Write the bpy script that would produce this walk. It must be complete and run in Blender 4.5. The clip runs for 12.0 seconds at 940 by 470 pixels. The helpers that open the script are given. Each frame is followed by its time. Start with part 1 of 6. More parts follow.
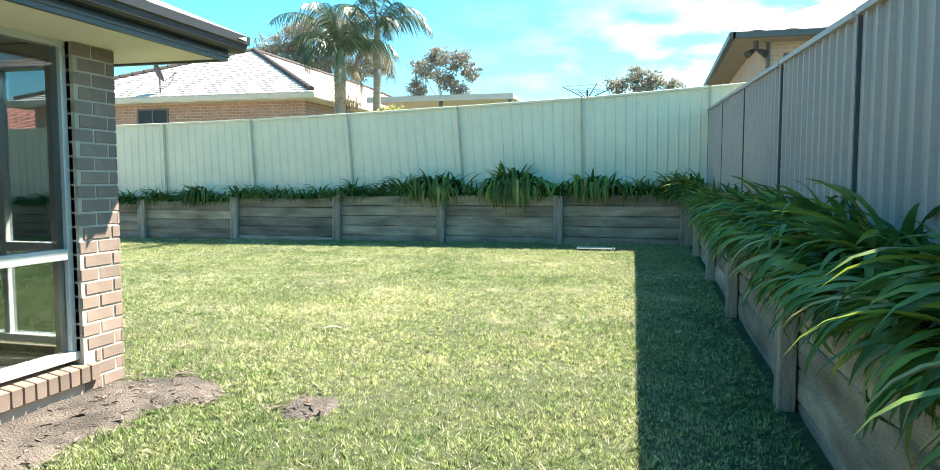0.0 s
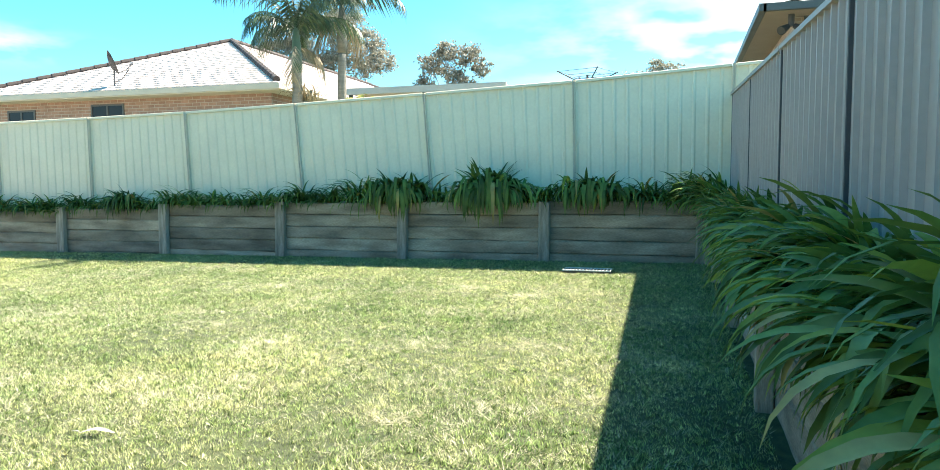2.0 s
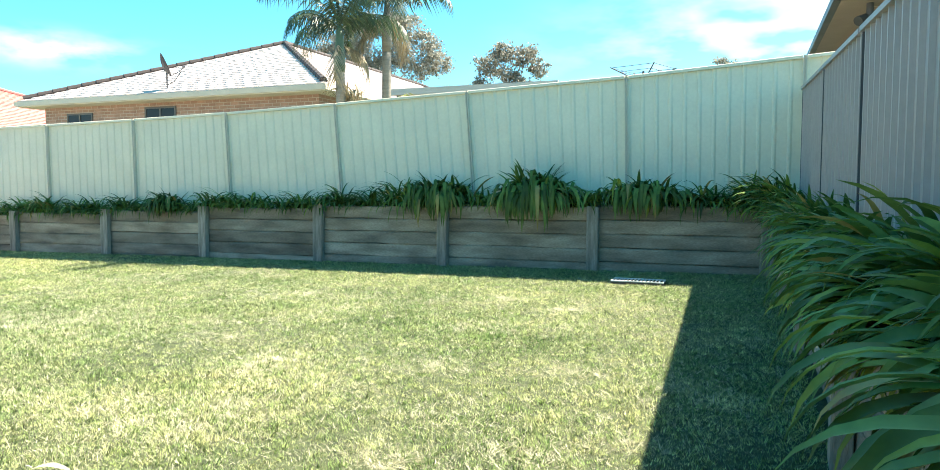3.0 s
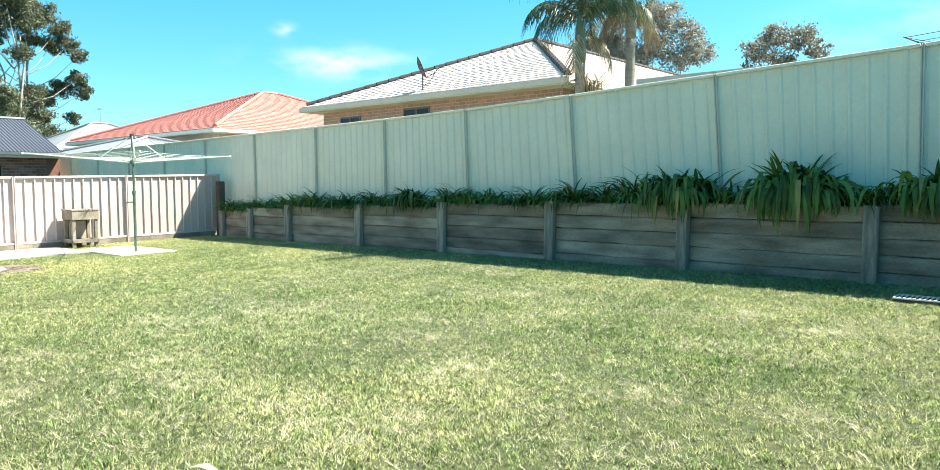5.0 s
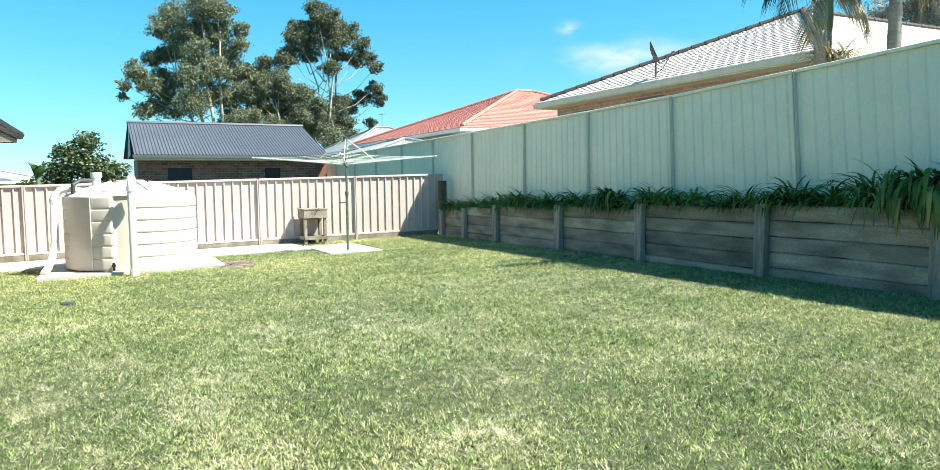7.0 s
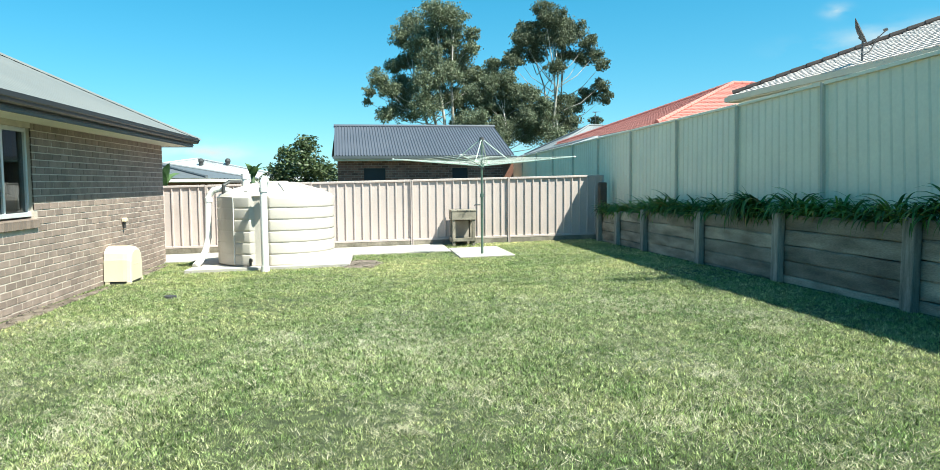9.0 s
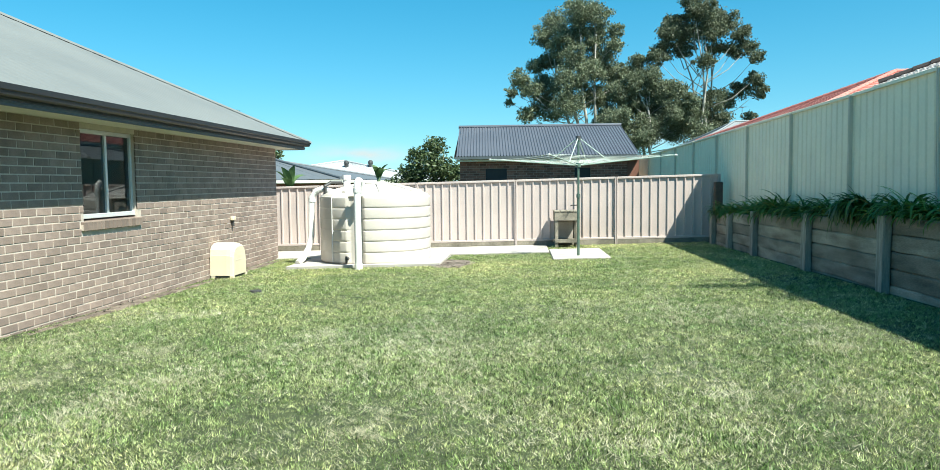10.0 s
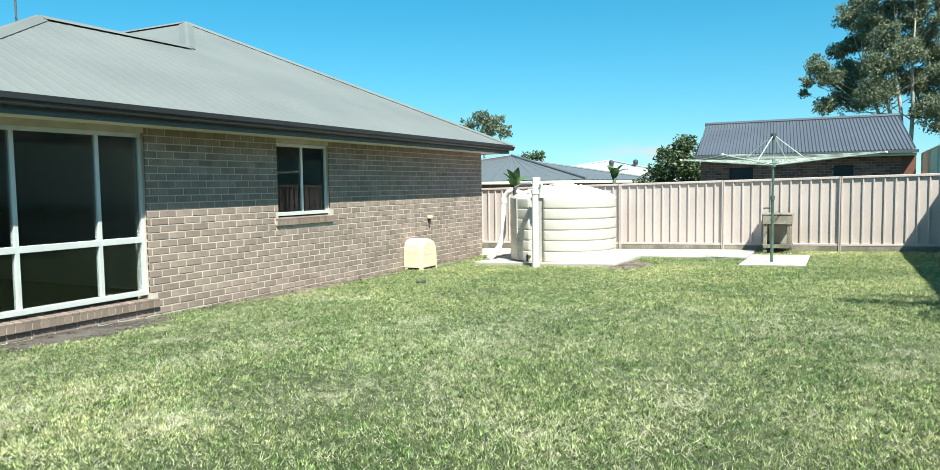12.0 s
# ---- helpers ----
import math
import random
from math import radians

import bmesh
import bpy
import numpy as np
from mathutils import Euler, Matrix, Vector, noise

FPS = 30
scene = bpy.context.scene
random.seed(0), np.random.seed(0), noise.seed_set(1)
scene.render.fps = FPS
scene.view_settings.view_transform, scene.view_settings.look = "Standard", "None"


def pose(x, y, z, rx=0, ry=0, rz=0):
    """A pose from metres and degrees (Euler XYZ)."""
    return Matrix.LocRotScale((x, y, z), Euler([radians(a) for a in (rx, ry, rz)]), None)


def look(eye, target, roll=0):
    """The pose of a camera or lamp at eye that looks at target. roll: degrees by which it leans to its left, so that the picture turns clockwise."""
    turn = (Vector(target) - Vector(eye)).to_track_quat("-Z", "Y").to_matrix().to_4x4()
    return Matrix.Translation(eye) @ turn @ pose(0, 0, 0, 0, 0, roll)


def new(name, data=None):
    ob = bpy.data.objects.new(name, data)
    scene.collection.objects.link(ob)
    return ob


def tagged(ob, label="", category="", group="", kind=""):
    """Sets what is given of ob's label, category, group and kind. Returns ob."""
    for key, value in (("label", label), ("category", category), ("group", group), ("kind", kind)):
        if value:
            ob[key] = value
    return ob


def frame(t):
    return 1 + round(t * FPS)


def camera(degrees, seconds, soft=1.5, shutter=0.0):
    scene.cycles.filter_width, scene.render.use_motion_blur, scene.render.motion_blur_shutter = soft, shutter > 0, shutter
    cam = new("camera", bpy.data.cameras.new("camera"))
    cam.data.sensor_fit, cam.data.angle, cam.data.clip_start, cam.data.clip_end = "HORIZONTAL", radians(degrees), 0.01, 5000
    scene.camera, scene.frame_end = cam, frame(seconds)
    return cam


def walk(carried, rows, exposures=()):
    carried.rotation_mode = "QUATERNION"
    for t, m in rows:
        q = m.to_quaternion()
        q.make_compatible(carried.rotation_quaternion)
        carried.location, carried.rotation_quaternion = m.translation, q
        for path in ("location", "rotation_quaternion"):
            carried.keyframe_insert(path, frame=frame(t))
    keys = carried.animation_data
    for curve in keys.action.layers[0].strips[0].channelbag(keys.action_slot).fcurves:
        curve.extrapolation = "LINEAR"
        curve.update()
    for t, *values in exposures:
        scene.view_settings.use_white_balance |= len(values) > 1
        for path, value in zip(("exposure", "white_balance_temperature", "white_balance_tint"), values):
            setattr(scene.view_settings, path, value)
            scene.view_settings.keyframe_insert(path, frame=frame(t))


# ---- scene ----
cam = camera(66.2, 12.0, soft=0.75)
PATH = [
    (0, (-0.335, -0.167, 1.271), (-0.829, 1.765, 1.125), -0.0),
    (0.5, (-0.294, 0.564, 1.302), (-0.8, 2.493, 1.153), 0.1),
    (1, (-0.224, 1.356, 1.285), (-0.752, 3.279, 1.141), -0.0),
    (1.5, (-0.18, 2.089, 1.302), (-0.726, 4.008, 1.158), -0.0),
    (2, (-0.08, 2.625, 1.308), (-0.643, 4.539, 1.165), -0.2),
    (2.5, (-0.05, 3.063, 1.309), (-0.665, 4.961, 1.171), -0.1),
    (4.5, (-0.005, 3.774, 1.287), (-1.181, 5.386, 1.15), -0.1),
    (5, (-0.049, 4.115, 1.279), (-1.369, 5.61, 1.138), -0.1),
    (5.5, (-0.039, 4.508, 1.297), (-1.5, 5.867, 1.15), -0.3),
    (6, (-0.066, 5.022, 1.295), (-1.662, 6.218, 1.149), -0.4),
    (6.5, (-0.072, 5.434, 1.324), (-1.772, 6.478, 1.174), -0.5),
    (7, (-0.063, 6.049, 1.338), (-1.848, 6.938, 1.189), -0.7),
    (9, (-0.181, 8.224, 1.392), (-2.158, 8.49, 1.245), -0.4),
    (9.5, (-0.258, 8.752, 1.356), (-2.252, 8.807, 1.214), -0.6),
    (10, (-0.297, 9.293, 1.382), (-2.287, 9.148, 1.239), -0.6),
    (10.5, (-0.317, 9.821, 1.374), (-2.281, 9.473, 1.234), -0.7),
    (11, (-0.337, 10.392, 1.397), (-2.256, 9.849, 1.257), -0.7),
    (11.5, (-0.363, 10.91, 1.396), (-2.221, 10.182, 1.26), -0.7),
    (12, (-0.366, 11.44, 1.411), (-2.142, 10.53, 1.275), -0.8),
]
walk(cam, [(t, look(eye, target, roll)) for t, eye, target, roll in PATH], exposures=[(0.0, 2.06, 7200, 9), (2.5, 2.12, 7200, 9), (4.5, 1.82, 7000, 6), (6.5, 1.54, 6750, 3), (9.0, 1.17, 6350, -2), (12.0, 1.04, 6300, -2)])

# ---- world and sun ----
TO_SUN = Vector((0.49, 0.56, 1.0)).normalized()
world = bpy.data.worlds.new("world")
scene.world = world
world.use_nodes = True
wn = world.node_tree.nodes
wl = world.node_tree.links
sky = wn.new("ShaderNodeTexSky")
sky.sky_type = "NISHITA"
sky.sun_disc = False
sky.sun_elevation = math.asin(TO_SUN.z)
sky.sun_rotation = math.atan2(TO_SUN.x, TO_SUN.y)
sky.air_density = 1.0
sky.dust_density = 0.45
sky.ozone_density = 4.0
wn["Background"].inputs["Strength"].default_value = 0.08
tone = wn.new("ShaderNodeHueSaturation")
tone.inputs["Hue"].default_value = 0.477
tone.inputs["Saturation"].default_value = 1.36
# clear air: the horizon takes the colour of the sky some degrees up
way, lift_up = wn.new("ShaderNodeTexCoord"), wn.new("ShaderNodeVectorMath")
lift_up.operation = "MULTIPLY_ADD"
lift_up.inputs[1].default_value, lift_up.inputs[2].default_value = (1, 1, 0.85), (0, 0, 0.055)
wl.new(way.outputs["Generated"], lift_up.inputs[0])
wl.new(lift_up.outputs[0], sky.inputs["Vector"])
wl.new(sky.outputs["Color"], tone.inputs["Color"])
wl.new(tone.outputs["Color"], wn["Background"].inputs["Color"])
sun_data = bpy.data.lights.new("sun", "SUN")
sun_data.energy = 5.0
sun_data.angle = radians(0.55)
sun_data.color = (1.0, 0.95, 0.87)
sun = new("sun", sun_data)
sun.matrix_world = look((10, 12, 30), Vector((10, 12, 30)) - TO_SUN)


# ---- materials ----
def material(name, colour, rough=0.6, metal=0.0, vary=0.15, scale=3.0, fine=60.0, bump=0.15, second=None, island=0.0, obrand=0.0, spec=0.5, stretch=(1, 1, 1), depth=0.01, blotch=0.0):
    """A plain surface with coarse stains, fine grain and a little relief."""
    m = bpy.data.materials.new(name)
    m.use_nodes = True
    nd, ln = m.node_tree.nodes, m.node_tree.links
    b = nd["Principled BSDF"]
    b.inputs["Metallic"].default_value = metal
    b.inputs["Specular IOR Level"].default_value = spec
    tc = nd.new("ShaderNodeTexCoord")
    mp = nd.new("ShaderNodeMapping")
    mp.inputs["Scale"].default_value = stretch
    ln.new(tc.outputs["Object"], mp.inputs["Vector"])
    n1 = nd.new("ShaderNodeTexNoise")
    n1.inputs["Scale"].default_value = scale
    n1.inputs["Detail"].default_value = 4
    n2 = nd.new("ShaderNodeTexNoise")
    n2.inputs["Scale"].default_value = fine
    n2.inputs["Detail"].default_value = 3
    ln.new(mp.outputs[0], n1.inputs["Vector"])
    ln.new(mp.outputs[0], n2.inputs["Vector"])
    ramp = nd.new("ShaderNodeValToRGB")
    lo = [c * (1 - vary) for c in colour]
    hi = [min(1, c * (1 + vary)) for c in colour] if second is None else list(second)
    ramp.color_ramp.elements[0].position, ramp.color_ramp.elements[1].position = 0.32, 0.68
    ramp.color_ramp.elements[0].color, ramp.color_ramp.elements[1].color = (*lo, 1), (*hi, 1)
    ln.new(n1.outputs["Fac"], ramp.inputs["Fac"])
    grain = nd.new("ShaderNodeMix")
    grain.data_type, grain.blend_type = "RGBA", "MULTIPLY"
    grain.inputs["Factor"].default_value = 1.0
    gr = nd.new("ShaderNodeMapRange")
    gr.inputs["From Min"].default_value, gr.inputs["From Max"].default_value = 0.3, 0.7
    gr.inputs["To Min"].default_value, gr.inputs["To Max"].default_value = 1 - vary * 0.7, 1 + vary * 0.5
    ln.new(n2.outputs["Fac"], gr.inputs["Value"])
    ln.new(ramp.outputs["Color"], grain.inputs["A"])
    ln.new(gr.outputs["Result"], grain.inputs["B"])
    out = grain.outputs["Result"]
    for amount, node, socket in ((island, "ShaderNodeNewGeometry", "Random Per Island"), (obrand, "ShaderNodeObjectInfo", "Random")):
        if amount:
            g = nd.new(node)
            r = nd.new("ShaderNodeMapRange")
            r.inputs["To Min"].default_value, r.inputs["To Max"].default_value = 1 - amount, 1 + amount
            mx = nd.new("ShaderNodeMix")
            mx.data_type, mx.blend_type = "RGBA", "MULTIPLY"
            mx.inputs["Factor"].default_value = 1.0
            ln.new(g.outputs[socket], r.inputs["Value"])
            ln.new(out, mx.inputs["A"])
            ln.new(r.outputs["Result"], mx.inputs["B"])
            out = mx.outputs["Result"]
    ln.new(out, b.inputs["Base Color"])
    rr = nd.new("ShaderNodeMapRange")
    rr.inputs["To Min"].default_value, rr.inputs["To Max"].default_value = max(0.02, rough - 0.12), min(1, rough + 0.12)
    ln.new(n1.outputs["Fac"], rr.inputs["Value"])
    ln.new(rr.outputs["Result"], b.inputs["Roughness"])
    if bump:
        bp = nd.new("ShaderNodeBump")
        bp.inputs["Strength"].default_value, bp.inputs["Distance"].default_value = bump, depth
        ln.new(n2.outputs["Fac"], bp.inputs["Height"])
        ln.new(bp.outputs["Normal"], b.inputs["Normal"])
    return m


def leaf_material(name, colour, second, rough=0.45, island=0.35, through_light=0.25, scale=6.0, spec=0.5):
    m = material(name, colour, rough, vary=0.12, scale=scale, fine=40.0, bump=0.0, second=second, island=island, obrand=island * 0.6, spec=spec)
    nd, ln = m.node_tree.nodes, m.node_tree.links
    b, o = nd["Principled BSDF"], nd["Material Output"]
    tr = nd.new("ShaderNodeBsdfTranslucent")
    src = b.inputs["Base Color"].links[0].from_socket
    ln.new(src, tr.inputs["Color"])
    mx = nd.new("ShaderNodeMixShader")
    mx.inputs["Fac"].default_value = through_light
    ln.new(b.outputs[0], mx.inputs[1])
    ln.new(tr.outputs[0], mx.inputs[2])
    ln.new(mx.outputs[0], o.inputs["Surface"])
    return m


def glass_material():
    m = bpy.data.materials.new("window_glass")
    m.use_nodes = True
    b = m.node_tree.nodes["Principled BSDF"]
    b.inputs["Base Color"].default_value = (0.42, 0.48, 0.48, 1)
    b.inputs["Roughness"].default_value = 0.0
    b.inputs["IOR"].default_value = 1.4
    b.inputs["Transmission Weight"].default_value = 1.0
    return m


def lighter_towards(m, x0, x1, factor):
    """Multiplies the colour by factor, growing from x0 to x1, broken up by patches."""
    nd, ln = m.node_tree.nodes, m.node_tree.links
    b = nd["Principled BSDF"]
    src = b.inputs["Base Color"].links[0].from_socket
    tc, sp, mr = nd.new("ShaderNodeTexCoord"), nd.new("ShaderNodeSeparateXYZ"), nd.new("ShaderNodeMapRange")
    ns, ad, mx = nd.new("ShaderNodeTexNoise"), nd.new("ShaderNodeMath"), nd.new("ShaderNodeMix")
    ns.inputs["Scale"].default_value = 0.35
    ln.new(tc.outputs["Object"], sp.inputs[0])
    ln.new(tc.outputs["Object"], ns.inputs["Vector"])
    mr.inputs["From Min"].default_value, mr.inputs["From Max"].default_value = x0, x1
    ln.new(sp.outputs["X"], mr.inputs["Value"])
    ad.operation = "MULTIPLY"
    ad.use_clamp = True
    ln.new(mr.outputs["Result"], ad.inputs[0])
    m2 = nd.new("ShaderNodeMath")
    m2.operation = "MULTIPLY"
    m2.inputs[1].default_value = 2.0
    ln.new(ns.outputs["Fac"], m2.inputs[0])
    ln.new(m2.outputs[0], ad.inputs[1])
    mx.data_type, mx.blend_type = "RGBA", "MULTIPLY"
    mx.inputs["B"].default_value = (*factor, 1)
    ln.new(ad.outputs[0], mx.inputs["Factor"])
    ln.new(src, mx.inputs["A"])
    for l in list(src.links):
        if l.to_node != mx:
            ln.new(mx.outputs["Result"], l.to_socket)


def tufted(m, scale, low, high):
    """Greener and drier tufts side by side, of the size that the scale gives."""
    nd, ln = m.node_tree.nodes, m.node_tree.links
    src = nd["Principled BSDF"].inputs["Base Color"].links[0].from_socket
    tc, ns, rp, mx = nd.new("ShaderNodeTexCoord"), nd.new("ShaderNodeTexNoise"), nd.new("ShaderNodeValToRGB"), nd.new("ShaderNodeMix")
    ns.inputs["Scale"].default_value, ns.inputs["Detail"].default_value = scale, 2
    rp.color_ramp.elements[0].position, rp.color_ramp.elements[1].position = 0.36, 0.64
    rp.color_ramp.elements[0].color, rp.color_ramp.elements[1].color = (*low, 1), (*high, 1)
    mx.data_type, mx.blend_type = "RGBA", "MULTIPLY"
    mx.inputs["Factor"].default_value = 1.0
    ln.new(tc.outputs["Object"], ns.inputs["Vector"])
    ln.new(ns.outputs["Fac"], rp.inputs["Fac"])
    ln.new(src, mx.inputs["A"])
    ln.new(rp.outputs["Color"], mx.inputs["B"])
    for l in list(src.links):
        if l.to_node != mx:
            ln.new(mx.outputs["Result"], l.to_socket)


M_SOIL = material("lawn_soil", (0.045, 0.06, 0.022), 0.95, vary=0.3, scale=14, fine=160, bump=0.6, second=(0.08, 0.10, 0.035), depth=0.02)
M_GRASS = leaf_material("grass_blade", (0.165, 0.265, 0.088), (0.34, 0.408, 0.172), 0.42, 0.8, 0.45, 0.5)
tufted(M_GRASS, 27.0, (0.36, 0.44, 0.34), (1.65, 1.5, 1.7))
tufted(M_GRASS, 4.0, (0.82, 0.9, 0.82), (1.2, 1.1, 1.24))
# lighter, yellower blades towards the side fence and towards the tank
lighter_towards(M_GRASS, -11.0, -1.5, (1.18, 1.10, 1.12))
lighter_towards(M_GRASS, -7.0, -12.5, (1.42, 1.25, 1.2))
M_GRASSDRY = leaf_material("dry_grass_blade", (0.50, 0.48, 0.30), (0.66, 0.63, 0.45), 0.6, 0.25, 0.3, 0.8)
M_DIRT = material("bare_earth", (0.15, 0.115, 0.085), 0.95, vary=0.35, scale=5, fine=120, bump=0.7, second=(0.28, 0.225, 0.18), depth=0.02)
M_SAGE = material("sage_painted_steel", (0.85, 0.755, 0.575), 0.5, vary=0.05, scale=1.5, fine=25, bump=0.03)
M_GREYFENCE = material("grey_painted_steel", (0.445, 0.378, 0.355), 0.5, vary=0.06, scale=1.5, fine=25, bump=0.03)
M_CREAMFENCE = material("cream_painted_steel", (0.525, 0.438, 0.405), 0.5, vary=0.05, scale=1.5, fine=25, bump=0.03)
M_SLEEPER = material("weathered_sleeper", (0.27, 0.228, 0.175), 0.85, vary=0.35, scale=1.5, fine=26, bump=0.6, second=(0.455, 0.395, 0.315), obrand=0.28, stretch=(0.9, 0.9, 4), depth=0.012)
M_POSTWOOD = material("weathered_post", (0.29, 0.265, 0.22), 0.85, vary=0.3, scale=2, fine=22, bump=0.5, second=(0.45, 0.41, 0.35), obrand=0.15, stretch=(10, 10, 1.2), depth=0.012)
M_BRICK = material("taupe_brick", (0.285, 0.216, 0.182), 0.9, vary=0.18, scale=5, fine=110, bump=0.4, island=0.16, obrand=0.16, depth=0.004)
M_MORTAR = material("pale_mortar", (0.54, 0.47, 0.40), 0.95, vary=0.12, scale=6, fine=140, bump=0.4, depth=0.004)
M_BRICKRED = material("red_brick", (0.20, 0.10, 0.075), 0.9, vary=0.2, scale=5, fine=90, bump=0.3, island=0.4)
M_BRICKORANGE = material("orange_brick", (0.40, 0.24, 0.185), 0.9, vary=0.15, scale=5, fine=90, bump=0.3, island=0.15)


def coursed(m, mortar):
    """Brick courses for walls too far off for single bricks."""
    nd, ln = m.node_tree.nodes, m.node_tree.links
    b = nd["Principled BSDF"]
    src = b.inputs["Base Color"].links[0].from_socket
    tc, sp, ad, cb = nd.new("ShaderNodeTexCoord"), nd.new("ShaderNodeSeparateXYZ"), nd.new("ShaderNodeMath"), nd.new("ShaderNodeCombineXYZ")
    ln.new(tc.outputs["Object"], sp.inputs[0])
    ln.new(sp.outputs["X"], ad.inputs[0])
    ln.new(sp.outputs["Y"], ad.inputs[1])
    ln.new(ad.outputs[0], cb.inputs["X"])
    ln.new(sp.outputs["Z"], cb.inputs["Y"])
    br = nd.new("ShaderNodeTexBrick")
    br.inputs["Scale"].default_value = 1.0
    br.inputs["Brick Width"].default_value, br.inputs["Row Height"].default_value = 0.24, 0.086
    br.inputs["Mortar Size"].default_value = 0.008
    br.inputs["Mortar"].default_value = (*mortar, 1)
    ln.new(cb.outputs[0], br.inputs["Vector"])
    ln.new(src, br.inputs["Color1"])
    dk = nd.new("ShaderNodeMix")
    dk.data_type, dk.blend_type = "RGBA", "MULTIPLY"
    dk.inputs["Factor"].default_value = 1.0
    dk.inputs["B"].default_value = (0.8, 0.78, 0.76, 1)
    ln.new(src, dk.inputs["A"])
    ln.new(dk.outputs["Result"], br.inputs["Color2"])
    ln.new(br.outputs["Color"], b.inputs["Base Color"])


coursed(M_BRICKORANGE, (0.5, 0.42, 0.35))
M_ROOFGREY = material("grey_green_roof_steel", (0.178, 0.184, 0.176), 0.6, vary=0.05, scale=0.8, fine=20, bump=0.02)
M_ROOFSHED = material("slate_roof_steel", (0.098, 0.107, 0.13), 0.4, vary=0.06, scale=0.8, fine=20, bump=0.02)
M_TILEWHITE = material("pale_concrete_tile", (0.64, 0.56, 0.52), 0.85, vary=0.07, scale=2, fine=50, bump=0.1, island=0.03)
M_TILERED = material("orange_red_tile", (0.50, 0.195, 0.16), 0.75, vary=0.1, scale=2, fine=50, bump=0.2, island=0.1)
M_TILERIDGE = material("dark_ridge_tile", (0.06, 0.047, 0.043), 0.8, vary=0.15, scale=3, fine=50, bump=0.2)
M_GUTTER = material("charcoal_gutter", (0.025, 0.026, 0.028), 0.4, vary=0.1, scale=2, fine=30, bump=0.02)
M_FASCIA = material("slate_fascia", (0.085, 0.10, 0.105), 0.45, vary=0.08, scale=2, fine=30, bump=0.02)
M_SOFFIT = material("cream_soffit", (0.78, 0.76, 0.66), 0.8, vary=0.04, scale=2, fine=30, bump=0.03)
M_FRAME = material("silver_aluminium", (0.70, 0.72, 0.72), 0.35, metal=0.3, vary=0.05, scale=4, fine=60, bump=0.02)
M_GLASS = glass_material()
M_INSIDE = material("interior_plaster", (0.45, 0.44, 0.42), 0.9, vary=0.04, bump=0.02)
M_INSIDEFLOOR = material("interior_carpet", (0.10, 0.095, 0.09), 0.95, vary=0.1, bump=0.1)
M_CONCRETE = material("pale_concrete", (0.47, 0.43, 0.385), 0.9, vary=0.12, scale=2.5, fine=80, bump=0.25, depth=0.004)
M_TANK = material("cream_polyethylene", (0.58, 0.525, 0.47), 0.45, vary=0.04, scale=2, fine=40, bump=0.03)
M_PVC = material("white_pvc", (0.80, 0.78, 0.75), 0.4, vary=0.04, scale=4, fine=60, bump=0.02)
M_GALV = material("green_galvanised_tube", (0.13, 0.19, 0.15), 0.4, metal=0.4, vary=0.12, scale=8, fine=60, bump=0.03)
M_HOISTARM = material("pale_green_tube", (0.55, 0.64, 0.55), 0.4, metal=0.3, vary=0.08, scale=8, fine=60, bump=0.02)
M_LINE = material("pale_washing_line", (0.62, 0.66, 0.6), 0.6, vary=0.05)
M_OLDWOOD = material("grey_old_timber", (0.21, 0.185, 0.14), 0.85, vary=0.3, scale=3, fine=40, bump=0.4, second=(0.33, 0.29, 0.23), depth=0.006)
M_CREAMPLASTIC = material("cream_plastic_cover", (0.68, 0.59, 0.44), 0.5, vary=0.05, scale=3, fine=50, bump=0.03)
M_DARK = material("dark_metal", (0.05, 0.05, 0.05), 0.5, vary=0.1)
M_DISH = material("grey_dish_steel", (0.11, 0.11, 0.115), 0.6, metal=0.0, vary=0.1)
M_STRAP = leaf_material("strap_leaf", (0.07, 0.155, 0.032), (0.155, 0.25, 0.058), 0.48, 0.5, 0.28, spec=0.28)
M_STRAPDRY = leaf_material("dry_strap_leaf", (0.35, 0.26, 0.08), (0.42, 0.36, 0.12), 0.6, 0.25, 0.2)
# brighter strap leaf: scattered among the others, its colour paints sunlit highlights
M_STRAPLIT = leaf_material("highlight_strap_leaf", (0.20, 0.29, 0.035), (0.31, 0.39, 0.07), 0.5, 0.2, 0.35, spec=0.3)
M_GUM = leaf_material("gum_leaf", (0.12, 0.15, 0.085), (0.215, 0.24, 0.15), 0.6, 0.4, 0.35)
M_GUMFAR = leaf_material("grey_gum_leaf", (0.21, 0.215, 0.165), (0.33, 0.32, 0.26), 0.5, 0.3, 0.35)
M_BUSH = leaf_material("bush_leaf", (0.065, 0.105, 0.04), (0.14, 0.18, 0.07), 0.5, 0.4, 0.2)
M_PALM = leaf_material("palm_leaflet", (0.04, 0.08, 0.035), (0.085, 0.13, 0.06), 0.45, 0.35, 0.15)
M_PALMDRY = leaf_material("dry_palm_leaflet", (0.32, 0.25, 0.15), (0.45, 0.38, 0.25), 0.6, 0.3, 0.2)
M_BARK = material("pale_gum_bark", (0.40, 0.37, 0.325), 0.85, vary=0.3, scale=2, fine=30, bump=0.4, depth=0.02)
M_PALMBARK = material("grey_palm_trunk", (0.27, 0.25, 0.21), 0.85, vary=0.2, scale=3, fine=30, bump=0.4, stretch=(1, 1, 6), depth=0.02)
M_CREAMWALL = material("cream_brick_wall", (0.62, 0.48, 0.36), 0.85, vary=0.08, scale=3, fine=60, bump=0.15)
